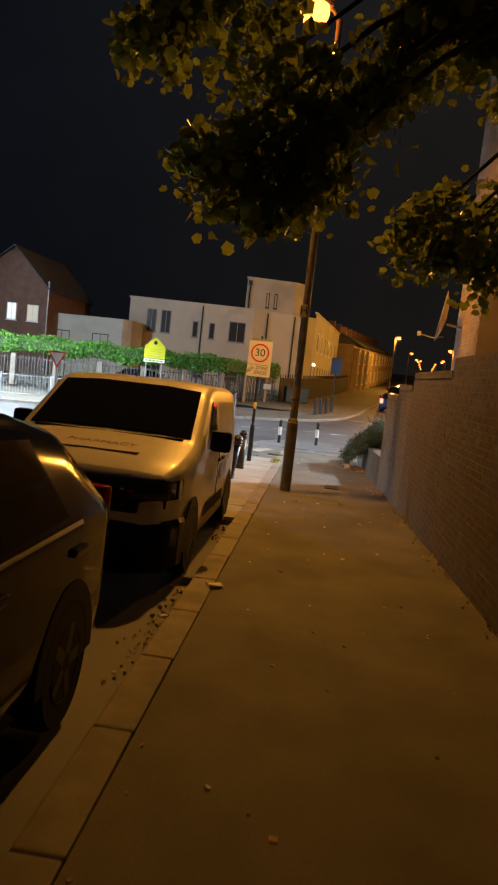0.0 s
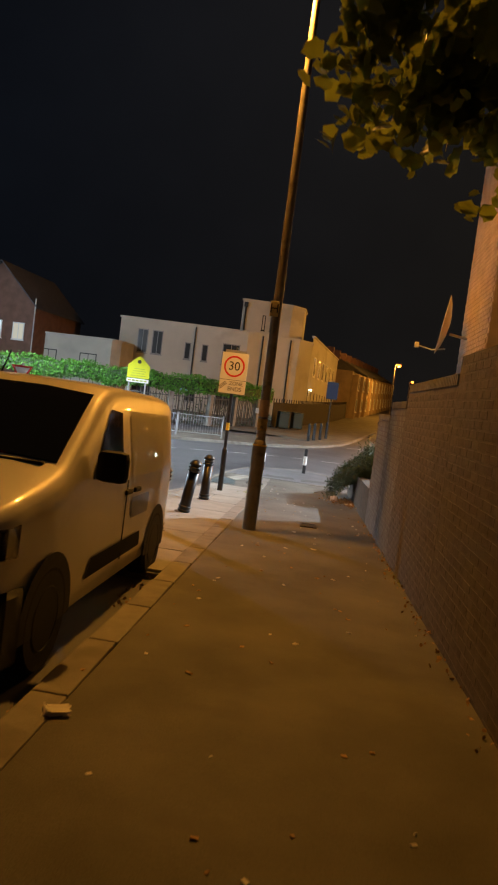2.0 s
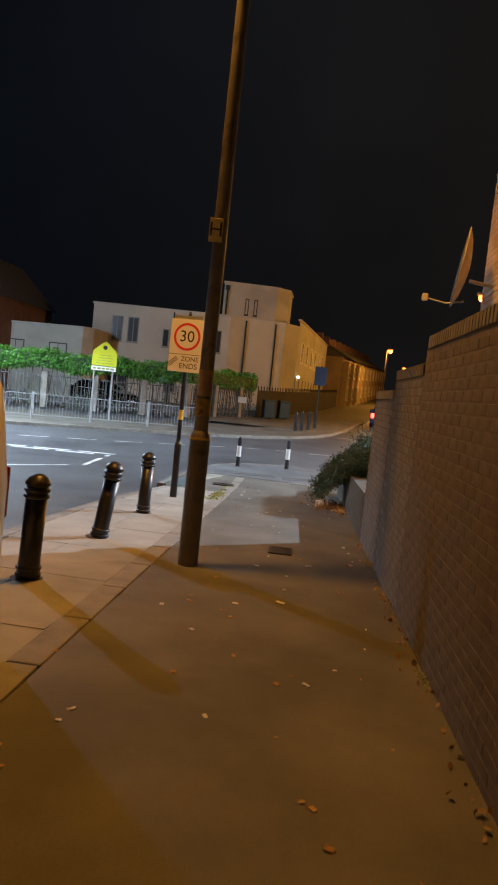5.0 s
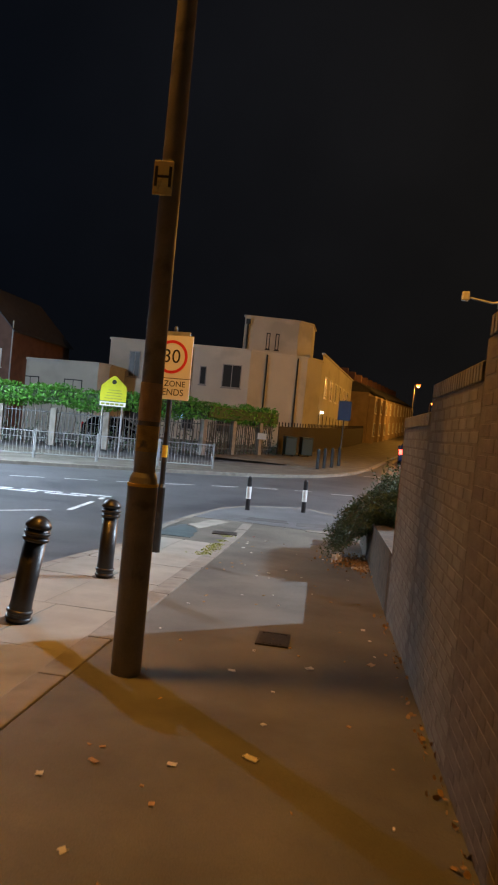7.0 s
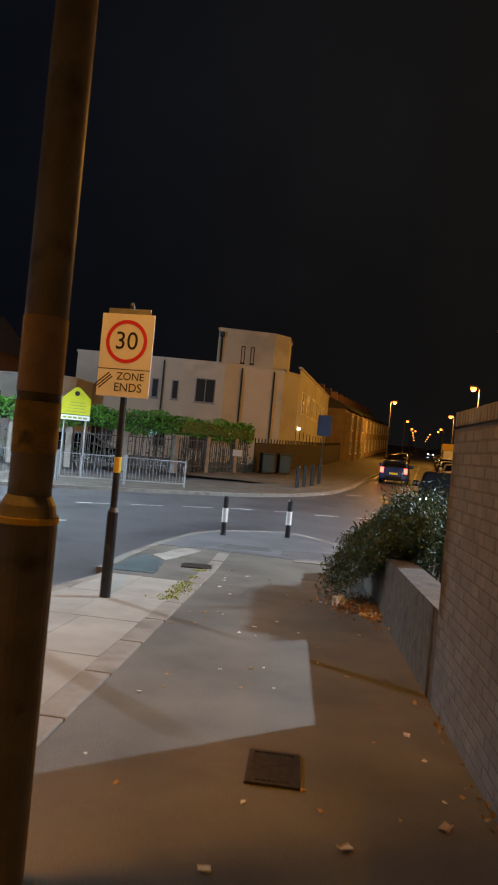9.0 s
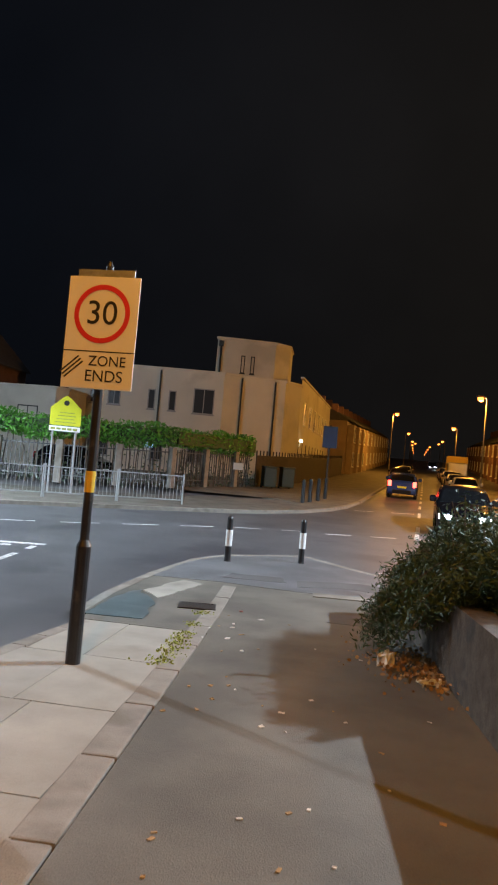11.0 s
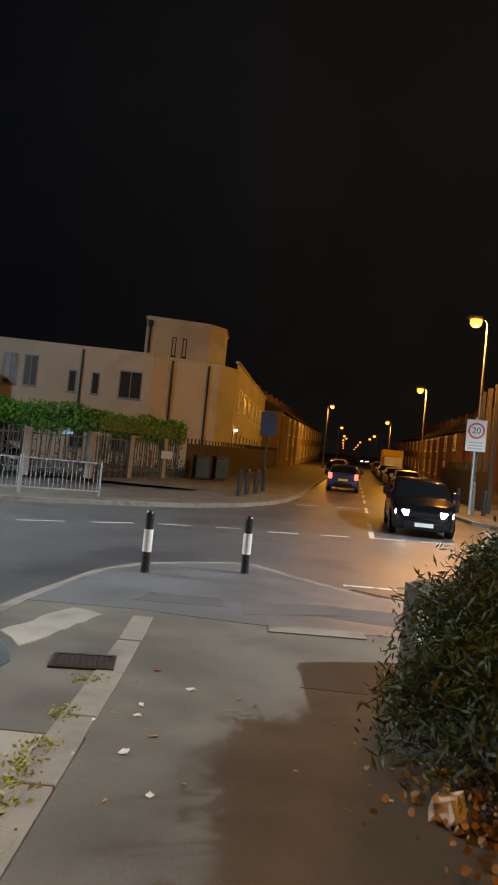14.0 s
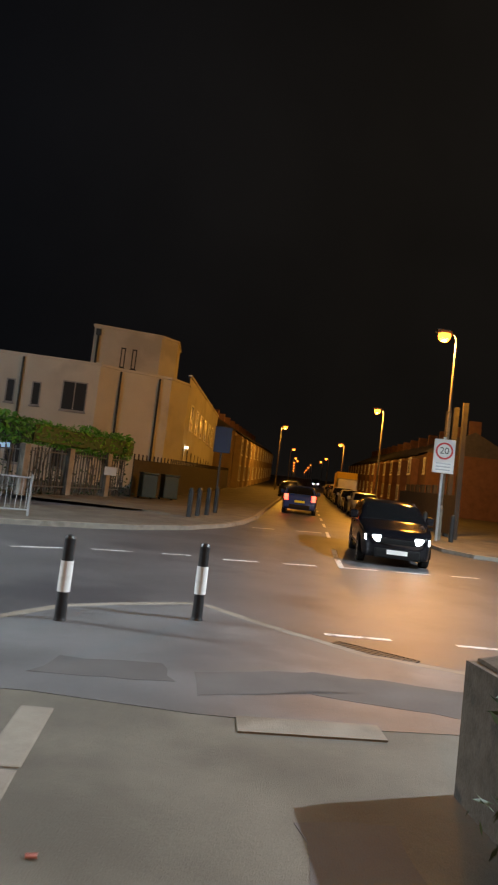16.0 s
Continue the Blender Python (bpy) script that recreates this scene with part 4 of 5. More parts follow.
# dark fence and bins at the corner of the far street
dark_fence = thing("board_fence", pose(0, 0, 0), "dark timber fence with a trellis top", "fence")
fp = fill([(-4.0, 48.9), (-2.6, 54), (-1.4, 62), (0.2, 74), (1.4, 86)], 0.5)
for (xa, ya), (xb, yb) in zip(fp, fp[1:]):
    L = math.hypot(xb - xa, yb - ya)
    m = pose(xa, ya, gz(ya), 0, 0, math.degrees(math.atan2(yb - ya, xb - xa)))
    part("board", boxm(0, L - 0.012, -0.02, 0.02, 0, 1.75, m=m), WOODFENCE, dark_fence)
    part("paling", boxm(0, 0.05, -0.03, 0.03, 1.75, 2.0, m=m), WOODFENCE, dark_fence)
for x, y in ((-3.2, 48.6), (-2.3, 49.6)):
    t = thing("wheelie_bin", pose(x, y, gz(y) + 0.02, 0, 0, 20), "dark green wheeled bin beside the fence", "bin", "wheeled bins")
    part("body", boxm(-0.35, 0.35, -0.38, 0.38, 0.08, 1.1, 0.05), BIN, t)
    part("lid", boxm(-0.37, 0.37, -0.42, 0.4, 1.105, 1.2, 0.03), BIN, t)
    for sx in (-0.3, 0.3):
        part("wheel", lathe([(0.1, -0.03), (0.1, 0.03)], 12, pose(sx, 0.38, 0.1, 0, 90, 0)), RUBBER, t)
white_plate = tagged(part("notice_plate", boxm(-4.85, -4.35, 46.15, 46.17, 0.85, 1.2, m=None), SIGNFACE), "small white notice on the fence post", "sign")

# yellow school sign on two legs
ys_ = thing("school_sign", pose(-9.95, 36.3, gz(36.3) + 0.02, 0, 0, 18), "yellow house-shaped school sign on two legs", "sign")
bm = bmesh.new()
a = [bm.verts.new((x, -0.02, z)) for x, z in ((-0.56, 2.5), (0.56, 2.5), (0.56, 3.15), (0.12, 3.55), (0, 3.62), (-0.12, 3.55), (-0.56, 3.15))]
b = [bm.verts.new(v.co + Vector((0, 0.04, 0))) for v in a]
bm.faces.new(a)
bm.faces.new(b[::-1])
for k in range(7):
    bm.faces.new((a[k], b[k], b[(k + 1) % 7], a[(k + 1) % 7]))
bmesh.ops.recalc_face_normals(bm, faces=bm.faces)
part("board", bm, SIGNYELLOW, ys_)
part("lower_panel", boxm(-0.56, 0.56, -0.02, 0.02, 2.28, 2.47), SIGNFACE, ys_)
for x in (-0.42, 0.42):
    part("leg", lathe([(0.04, 0), (0.04, 2.45)], 10, pose(x, 0.065, 0)), GALV, ys_)
for k in range(4):
    part("lettering", boxm(-0.38 + 0.05 * k, 0.38 - 0.05 * (k % 2), -0.026, -0.022, 2.6 + 0.12 * k, 2.635 + 0.12 * k), STREAK, ys_, "illegible line of small print")
part("emblem", lathe([(0.1, 0), (0.1, 0.006)], 16, pose(0, -0.02, 3.34, 90)), SIGNBLACK, ys_, "dark round emblem")
for k in range(5):
    part("lettering", boxm(-0.5 + 0.2 * k, -0.34 + 0.2 * k, -0.026, -0.022, 2.33, 2.41), STREAK, ys_)

# give-way sign down the side street's far kerb
gw = thing("give_way_sign", pose(-10.3, 24.2, gz(24), 0, 0, 8), "red and white triangular give-way sign on a post", "road sign")
part("post", lathe([(0.04, 0), (0.04, 2.5)], 10), GALV, gw)
for nm, r, yy, mm in (("rim", 0.42, -0.05, SIGNRED), ("face", 0.3, -0.056, SIGNFACE)):
    bm = bmesh.new()
    bm.faces.new([bm.verts.new((r * math.sin(k * 2.0944), yy, 2.2 - r * math.cos(k * 2.0944))) for k in range(3)])
    r_ = bmesh.ops.extrude_face_region(bm, geom=bm.faces[:])
    bmesh.ops.translate(bm, verts=[v for v in r_["geom"] if isinstance(v, bmesh.types.BMVert)], vec=(0, 0.005, 0))
    bmesh.ops.recalc_face_normals(bm, faces=bm.faces)
    part(nm, bm, mm, gw)

# blue plate and the timing sign on the far posts
bs = thing("blue_sign", pose(-0.1, 46.5, gz(46.5), 0, 0, 5), "blue rectangular road sign on a post", "road sign")
part("post", lathe([(0.045, 0), (0.045, 3.6)], 10), DARKSTEEL, bs)
part("plate", boxm(-0.36, 0.36, -0.07, -0.05, 2.45, 3.55, 0.01), SIGNBLUE, bs)
zs = thing("zone_sign", pose(8.35, 43.1, gz(43), 0, 0, -10), "white speed zone plate on a grey post", "road sign")
part("post", lathe([(0.06, 0), (0.06, 4.0)], 10), GALV, zs)
part("plate", boxm(-0.4, 0.4, -0.09, -0.07, 2.6, 3.9, 0.02), SIGNFACE, zs)
ring = bmesh.new()
o = [ring.verts.new((0.33 * math.cos(2 * math.pi * k / 32), -0.094, 3.45 + 0.33 * math.sin(2 * math.pi * k / 32))) for k in range(32)]
i = [ring.verts.new((0.26 * math.cos(2 * math.pi * k / 32), -0.094, 3.45 + 0.26 * math.sin(2 * math.pi * k / 32))) for k in range(32)]
for k in range(32):
    ring.faces.new((o[k], o[(k + 1) % 32], i[(k + 1) % 32], i[k]))
part("ring", ring, SIGNRED, zs)
text_part("numeral", "20", 0.36, pose(0, -0.094, 3.45, 90), SIGNBLACK, zs)
for k in range(3):
    part("lettering", boxm(-0.27, 0.27, -0.094, -0.091, 2.7 + 0.12 * k, 2.75 + 0.12 * k), GALV, zs)
for x, y, h in ((7.95, 43.4, 1.0), (8.9, 43.0, 1.05)):
    t = thing("street_bollard", pose(x, y, gz(y) + 0.02), "dark plain bollard beside the sign post", "bollard", "corner bollards")
    part("shaft", lathe([(0.09, 0), (0.09, 0.95), (0.06, 1.02), (0.002, 1.04)], 14), DARKSTEEL, t)
for k in range(9):
    x, y = 9.6 + 0.22 * k, 44.6 + 1.6 * k
    t = thing("timber_post", pose(x, y, gz(y)), "tall brown timber post along the far boundary", "post", "timber posts")
    part("shaft", boxm(-0.1, 0.1, -0.1, 0.1, 0, 5.6 if k < 3 else 2.2, 0.02), WOODFENCE, t)
    part("board", boxm(-0.04, 0.04, 0.1, 1.5, 0.2, 1.8), WOODFENCE, t)


# ---- vehicles ----
def vehicle(name, m, label, L, W, top, belt, tumble, paint, glass_from, glass_to, rear_glass, side_windows, wheels, rwheel, head=None, tail=None, plain_rear=False, group=""):
    """top: (s, z) along the length from the nose; the local nose points to -y."""
    t = thing(name, m, label, "car" if name != "van" else "van", group)
    S, Z = [p[0] for p in top], [p[1] for p in top]

    def zt(s):
        return float(np.interp(s, S, Z))

    def hw(s, z):
        w = W / 2 * float(np.interp(s, (0, 0.08, 0.3, 0.8, L - 0.7, L - 0.2, L - 0.05, L), (0.7, 0.84, 0.94, 1, 1, 0.97, 0.92, 0.86)))
        w *= 1 - 0.05 * max(0, (0.55 - z) / 0.35) ** 2
        if z > belt:
            w -= tumble * (z - belt) / (max(Z) - belt)
        return w

    stations = sorted(set([0, 0.03, 0.08, 0.16, 0.3] + [round(0.15 * k, 2) for k in range(3, int(L / 0.15))] + [L - 0.16, L - 0.08, L - 0.03, L] + S))
    bm, prev = bmesh.new(), None
    for s in stations:
        z1, ring_ = zt(s), []
        zb = 0.26 + (0.1 if s < 0.05 or s > L - 0.05 else 0)
        side = [zb + (z1 - 0.07 - zb) * k / 8 for k in range(9)]
        pts = [(hw(s, z), z) for z in side] + [(hw(s, z1) - 0.02, z1 - 0.03), (hw(s, z1) - 0.07, z1 - 0.006), (hw(s, z1) * 0.6, z1 + 0.012), (0, z1 + 0.02)]
        for x, z in pts:
            ring_.append(bm.verts.new((x, s - L / 2, z)))
        for x, z in pts[-2::-1]:
            ring_.append(bm.verts.new((-x, s - L / 2, z)))
        if prev:
            for k in range(len(ring_) - 1):
                bm.faces.new((prev[k], prev[k + 1], ring_[k + 1], ring_[k]))
            bm.faces.new((prev[-1], prev[0], ring_[0], ring_[-1]))
        else:
            bm.faces.new(ring_)
        prev = ring_
    bm.faces.new(prev[::-1])
    bmesh.ops.recalc_face_normals(bm, faces=bm.faces)
    part("body", bm, paint, t, smooth=True)

    def top_panel(nm, s0, s1, inset, material, lift=0.012, lab=""):
        rows_ = [[((hw(s, zt(s)) - inset) * u, s - L / 2, zt(s) + 0.012 + (0.008 if abs(u) < 0.6 else 0) - (0.02 if abs(u) > 0.9 else 0) + lift) for u in (-1, -0.5, 0, 0.5, 1)] for s in np.linspace(s0, s1, 7)]
        return sheet(nm, rows_, material, t, depth=0.02, label=lab)

    top_panel("windscreen", glass_from, glass_to, 0.1, GLASS)
    if rear_glass:
        top_panel("rear_window", rear_glass[0], rear_glass[1], 0.12, GLASS)

    def side_panel(nm, corners, material, sx, lift=0.007, n=5):
        (a0, a1), (b0, b1), (c0, c1), (d0, d1) = corners   # low front, low rear, top rear, top front
        rows_ = []
        for j in range(n):
            f = j / (n - 1)
            row = []
            for k in range(n):
                u = k / (n - 1)
                s = (a0 + (b0 - a0) * u) * (1 - f) + (d0 + (c0 - d0) * u) * f
                z = (a1 + (b1 - a1) * u) * (1 - f) + (d1 + (c1 - d1) * u) * f
                row.append(bm2.verts.new((sx * (hw(s, z) + lift), s - L / 2, z)))
            rows_.append(row)
        for ra, rb in zip(rows_, rows_[1:]):
            for k in range(n - 1):
                bm2.faces.new((ra[k], ra[k + 1], rb[k + 1], rb[k]))

    for sx in (-1, 1):
        for nm, corners, material in side_windows:
            bm2 = bmesh.new()
            side_panel(nm, corners, material, sx)
            bmesh.ops.solidify(bm2, geom=bm2.faces[:], thickness=0.01)
            part(nm, bm2, material, t)
        for s in wheels:
            # flat black disc on the uncut body paints the arch's shaded hollow
            bm2 = bmesh.new()
            arch = [bm2.verts.new((sx * (hw(s, 0.5) + 0.005), s - L / 2 + (rwheel + 0.07) * math.cos(a_), max(0.27, rwheel + (rwheel + 0.07) * math.sin(a_)))) for a_ in np.linspace(-0.4, math.pi + 0.4, 22)]
            bm2.faces.new(arch)
            part("arch_shade", bm2, PLASTIC, t)
            wm = pose(sx * (W / 2 - 0.1), s - L / 2, rwheel, 0, 90, 0)
            wh = part("wheel", lathe([(rwheel * 0.62, -0.1), (rwheel * 0.93, -0.105), (rwheel, -0.07), (rwheel, 0.07), (rwheel * 0.93, 0.105), (rwheel * 0.62, 0.1)], 28, wm), RUBBER, t)
            rim = lathe([(rwheel * 0.62, -0.102), (rwheel * 0.58, -0.106), (rwheel * 0.56, -0.08), (0.05, -0.09)], 28, wm)
            lathe([(0.05, 0.09), (rwheel * 0.56, 0.08), (rwheel * 0.58, 0.106), (rwheel * 0.62, 0.102)], 28, wm, rim)
            # van and kerbside hatchback get dark rims in place of shade on the wheels
            part("rim", rim, ALLOY if name != "van" and "tight" not in label else PLASTIC, wh)
            if name != "van":
                for k in range(5):
                    part("spoke", boxm(-0.03, 0.03, 0.04, rwheel * 0.57, 0.085, 0.105, m=wm @ pose(0, 0, 0, 0, 0, 72 * k)) if sx > 0 else boxm(-0.03, 0.03, 0.04, rwheel * 0.57, -0.105, -0.085, m=wm @ pose(0, 0, 0, 0, 0, 72 * k)), ALLOY if "tight" not in label else DARKSTEEL, wh)
        ms = glass_from + 0.42
        mz = belt + 0.08
        part("mirror", boxm(-0.11, 0.11, -0.06, 0.06, -0.1, 0.12, 0.05, m=pose(sx * (hw(ms, mz) + 0.13), ms - L / 2, mz + 0.06)), PLASTIC if name == "van" else paint, t, "door mirror")
        part("headlamp", boxm(-0.2, 0.2, -0.03, 0.1, -0.07, 0.09, 0.03, m=pose(sx * (W / 2 - 0.3), 0.07 - L / 2, zt(0.1) - 0.16, 0, 0, sx * 24)), head or (GLASS if name == "van" else CLEARLENS), t)
        part("taillamp", boxm(-0.1, 0.1, -0.06, 0.03, -0.16, 0.16, 0.02, m=pose(sx * (W / 2 - 0.17), L / 2 - 0.04, belt - 0.08, 0, 0, -sx * 14)), tail or REDLENS, t)
        for s in (glass_from + 1.35, glass_from + 1.62) if name == "van" else (glass_from + 1.45, glass_from + 2.35):
            part("door_handle", boxm(sx * (hw(s, belt - 0.12)) - 0.02, sx * (hw(s, belt - 0.12)) + 0.025, s - L / 2 - 0.09, s - L / 2 + 0.09, belt - 0.14, belt - 0.1, 0.012), PLASTIC if name == "van" else paint, t)
    fx = 0.62 * W / 2
    part("bumper", boxm(-fx, fx, -L / 2 - 0.03, -L / 2 + 0.2, 0.25, 0.5, 0.05), PLASTIC, t, "dark front bumper")
    part("grille", boxm(-fx * (1.05 if name == "van" else 0.8), fx * (1.05 if name == "van" else 0.8), -L / 2 - 0.02, -L / 2 + 0.1, zt(0.05) - 0.2, zt(0.05) - 0.06, 0.03), PLASTIC, t)
    part("bumper", boxm(-fx, fx, L / 2 - 0.15, L / 2 + 0.03, 0.3, 0.52, 0.05), PLASTIC, t, "dark rear bumper")
    part("number_plate", boxm(-0.26, 0.26, L / 2 + 0.0, L / 2 + 0.012, 0.62, 0.73), SIGNYELLOW, t, "yellow rear plate")
    part("number_plate", boxm(-0.26, 0.26, -L / 2 - 0.045, -L / 2 - 0.033, 0.36, 0.47), SIGNFACE, t, "white front plate")
    return t, zt, hw


VAN_TOP = [(0, 0.62), (0.05, 0.86), (0.14, 0.98), (0.3, 1.05), (0.95, 1.2), (1.05, 1.24), (1.78, 1.70), (2.0, 1.77), (2.4, 1.8), (3.6, 1.8), (4.1, 1.78), (4.3, 1.7), (4.37, 1.4), (4.4, 0.9)]
VAN_SIDE = [("side_window", [(1.45, 1.13), (2.22, 1.1), (2.2, 1.6), (1.9, 1.62)], GLASS),
            ("cargo_panel", [(2.5, 1.08), (4.05, 1.08), (3.98, 1.62), (2.45, 1.62)], VANPAINT),
            ("rub_strip", [(1.5, 0.42), (3.0, 0.42), (2.95, 0.56), (1.6, 0.56)], PLASTIC),
            ("lettering", [(2.55, 0.72), (3.15, 0.72), (3.15, 0.9), (2.55, 0.9)], GREYCAR)]
van_y = 5.27 + 2.2
van, vzt, vhw = vehicle("van", pose(-2.16, van_y, gz(van_y) - DROP, slope(van_y), 0, 1.9), "white panel van parked at the kerb, facing the camera", 4.4, 1.86, VAN_TOP, 1.08, 0.1, VANPAINT, 1.06, 1.8, None, VAN_SIDE, (0.85, 3.62), 0.33)
part("aerial", tube([(0, -0.35, 1.8), (0.02, -0.28, 1.97)], 0.008, 0.005, 6), PLASTIC, van)
part("wiper", tube([(-0.6, -1.12, 1.275), (0.1, -1.1, 1.285)], 0.012, 0.008, 6), PLASTIC, van)
text_part("lettering", "PHARMACY", 0.125, pose(0.05, -1.52, 1.1605, math.degrees(math.atan2(0.15, 0.65)), 0, 0), CARD, van)
part("lettering", boxm(-0.3, 0.45, -1.74, -1.69, 1.1, 1.118, m=None), CARD, van, "illegible second line")


def nose_wrap(name, z0, z1, reach, taper, proud, material, label):
    """A band moulded round the van's nose and back along both wings."""
    plan = [(vhw(s_, 0.6) + proud, s_ - 2.2) for s_ in (reach, reach * 0.6, 0.3, 0.16, 0.08, 0.03)] + [(vhw(0, 0.6) - 0.04, -2.2 - proud), (0.35, -2.225 - proud), (0, -2.235 - proud)]
    ring_ = plan + [(-x, y) for x, y in plan[-2::-1]]
    bm = bmesh.new()
    cols = []
    for x, y in ring_:
        f = min(1.0, max(0.0, (y + 2.2) / reach))
        top = z1 - taper * f
        back = 0.04 if abs(x) < 0.7 else 0.0
        cols.append([bm.verts.new(p) for p in ((x * 0.97, y + 0.05, z0), (x, y, z0 + 0.04), (x, y, (z0 + top) / 2), (x, y + back * 0.5, top - 0.03), (x * 0.97, y + 0.05 + back, top))])
    for p, q in zip(cols, cols[1:]):
        for k in range(4):
            bm.faces.new((p[k], p[k + 1], q[k + 1], q[k]))
    bmesh.ops.recalc_face_normals(bm, faces=bm.faces)
    return part(name, bm, material, van, label, smooth=True)


# black bumper, deepened so its colour also covers the shade under the nose
nose_wrap("bumper", 0.16, 0.6, 0.46, 0.0, 0.045, PLASTIC, "black bumper and the deep shade below it, wrapped round to the wheels")
nose_wrap("front_band", 0.74, 0.95, 0.42, -0.02, 0.012, GLASS, "dark band joining the headlamps")
for z_ in (0.3, 0.38, 0.46):
    part("grille_slat", boxm(-0.5, 0.5, -2.3, -2.27, z_, z_ + 0.022, 0.006), DARKSTEEL, van)
part("cowl", boxm(-0.74, 0.74, -1.2, -1.1, 1.2, 1.245, 0.015), PLASTIC, van, "black cowl under the windscreen")
for sx in (-1, 1):
    part("seam", boxm(sx * (vhw(2.38, 0.7) + 0.002) - 0.003, sx * (vhw(2.38, 0.7) + 0.002) + 0.003, 0.175, 0.187, 0.4, 1.06), PLASTIC, van, "dark door shut line")

HATCH_TOP = [(0, 0.5), (0.06, 0.68), (0.2, 0.78), (0.95, 0.98), (1.05, 1.0), (1.85, 1.4), (2.3, 1.47), (3.1, 1.44), (3.5, 1.36), (3.95, 1.02), (4.1, 0.95), (4.2, 0.6)]
HATCH_SIDE = [("chrome_strip", [(1.3, 0.935), (3.45, 0.95), (3.45, 0.97), (1.3, 0.955)], ALLOY), ("side_window", [(1.35, 0.98), (2.3, 0.98), (2.25, 1.36), (1.85, 1.33)], GLASS), ("side_window", [(2.36, 0.98), (3.3, 1.0), (3.1, 1.34), (2.33, 1.37)], GLASS)]
near_y = 3.86 - 2.1
vehicle("car", pose(-2.02, near_y, gz(near_y) - DROP + 0.02, slope(near_y), 0, 1.9) @ Matrix.Diagonal((1.03, 1.0, 1.07, 1)), "dark glossy hatchback parked tight against the kerb", 4.2, 1.78, HATCH_TOP, 0.95, 0.22, BLACKCAR, 1.07, 1.82, (3.45, 3.93), HATCH_SIDE, (0.8, 3.38), 0.31)
SUV_TOP = [(0, 0.62), (0.06, 0.85), (0.2, 0.95), (1.05, 1.1), (1.15, 1.12), (1.95, 1.55), (2.4, 1.63), (3.4, 1.6), (3.9, 1.5), (4.35, 1.1), (4.45, 1.0), (4.5, 0.7)]
SUV_SIDE = [("side_window", [(1.5, 1.07), (2.45, 1.07), (2.42, 1.5), (2.0, 1.48)], GLASS), ("side_window", [(2.5, 1.07), (3.6, 1.1), (3.4, 1.46), (2.48, 1.5)], GLASS), ("chrome_strip", [(1.0, 0.4), (3.4, 0.4), (3.4, 0.45), (1.0, 0.45)], ALLOY)]
sy = 34.6 + 2.25
vehicle("car", pose(4.75, sy, gz(sy) - DROP, slope(sy), 0, -8), "black estate car waiting with headlamps lit at the junction", 4.5, 1.86, SUV_TOP, 1.05, 0.2, BLACKCAR, 1.17, 1.92, (3.95, 4.32), SUV_SIDE, (0.9, 3.6), 0.35, head=HEADLAMP)
by = 52.5 + 2.1
vehicle("car", pose(4.6, by, gz(by) - DROP, -slope(by), 0, 172), "blue hatchback driving off with tail lamps lit", 4.2, 1.78, HATCH_TOP, 0.95, 0.18, BLUECAR, 1.07, 1.82, (3.45, 3.93), HATCH_SIDE, (0.8, 3.38), 0.31, tail=TAILLAMP)
for k, (y, side, paint) in enumerate(((58, 1, GREYCAR), (64, 1, BLACKCAR), (70, 1, GREYCAR), (77, 1, BLACKCAR), (84, 1, GREYCAR), (91, 1, BLUECAR), (98, 1, BLACKCAR), (106, 1, GREYCAR), (80, -1, BLACKCAR), (96, -1, GREYCAR), (104, -1, BLACKCAR))):
    x = centre_x(y) + (2.75 if side > 0 else -2.3)
    vehicle("car", pose(x, y, gz(y) - DROP, slope(y), 0, -8), "parked car in a row along the far street", 4.2, 1.75, HATCH_TOP, 0.95, 0.2, paint, 1.07, 1.82, (3.45, 3.93), HATCH_SIDE, (0.8, 3.38), 0.31, group="parked cars")
vehicle("car", pose(-12.6, 44.5, gz(44) + 0.02, 0, 0, 65), "dark car parked behind the school fence", 4.2, 1.78, HATCH_TOP, 0.95, 0.2, BLACKCAR, 1.07, 1.82, (3.45, 3.93), HATCH_SIDE, (0.8, 3.38), 0.31)
vehicle("car", pose(centre_x(150) + 1.5, 150, gz(150) - DROP, slope(150), 0, -8), "distant car with its headlamps on", 4.2, 1.78, HATCH_TOP, 0.95, 0.2, BLACKCAR, 1.07, 1.82, (3.45, 3.93), HATCH_SIDE, (0.8, 3.38), 0.31, head=HEADLAMP)
skip_y = 88
sk = thing("box_lorry", pose(centre_x(skip_y) + 3.4, skip_y, gz(skip_y) - DROP, 0, 0, -8), "yellow box lorry parked along the far street", "lorry")
part("box_body", boxm(-1.05, 1.05, -2.5, 2.5, 0.8, 3.0, 0.04), YELLOWTAPE, sk)
part("cab", boxm(-1.0, 1.0, -4.0, -2.55, 0.5, 2.3, 0.12), GREYCAR, sk)
for sx in (-0.9, 0.9):
    for yy in (-3.2, 1.5):
        part("wheel", lathe([(0.4, -0.12), (0.4, 0.12)], 18, pose(sx, yy, 0.4, 0, 90)), RUBBER, sk)

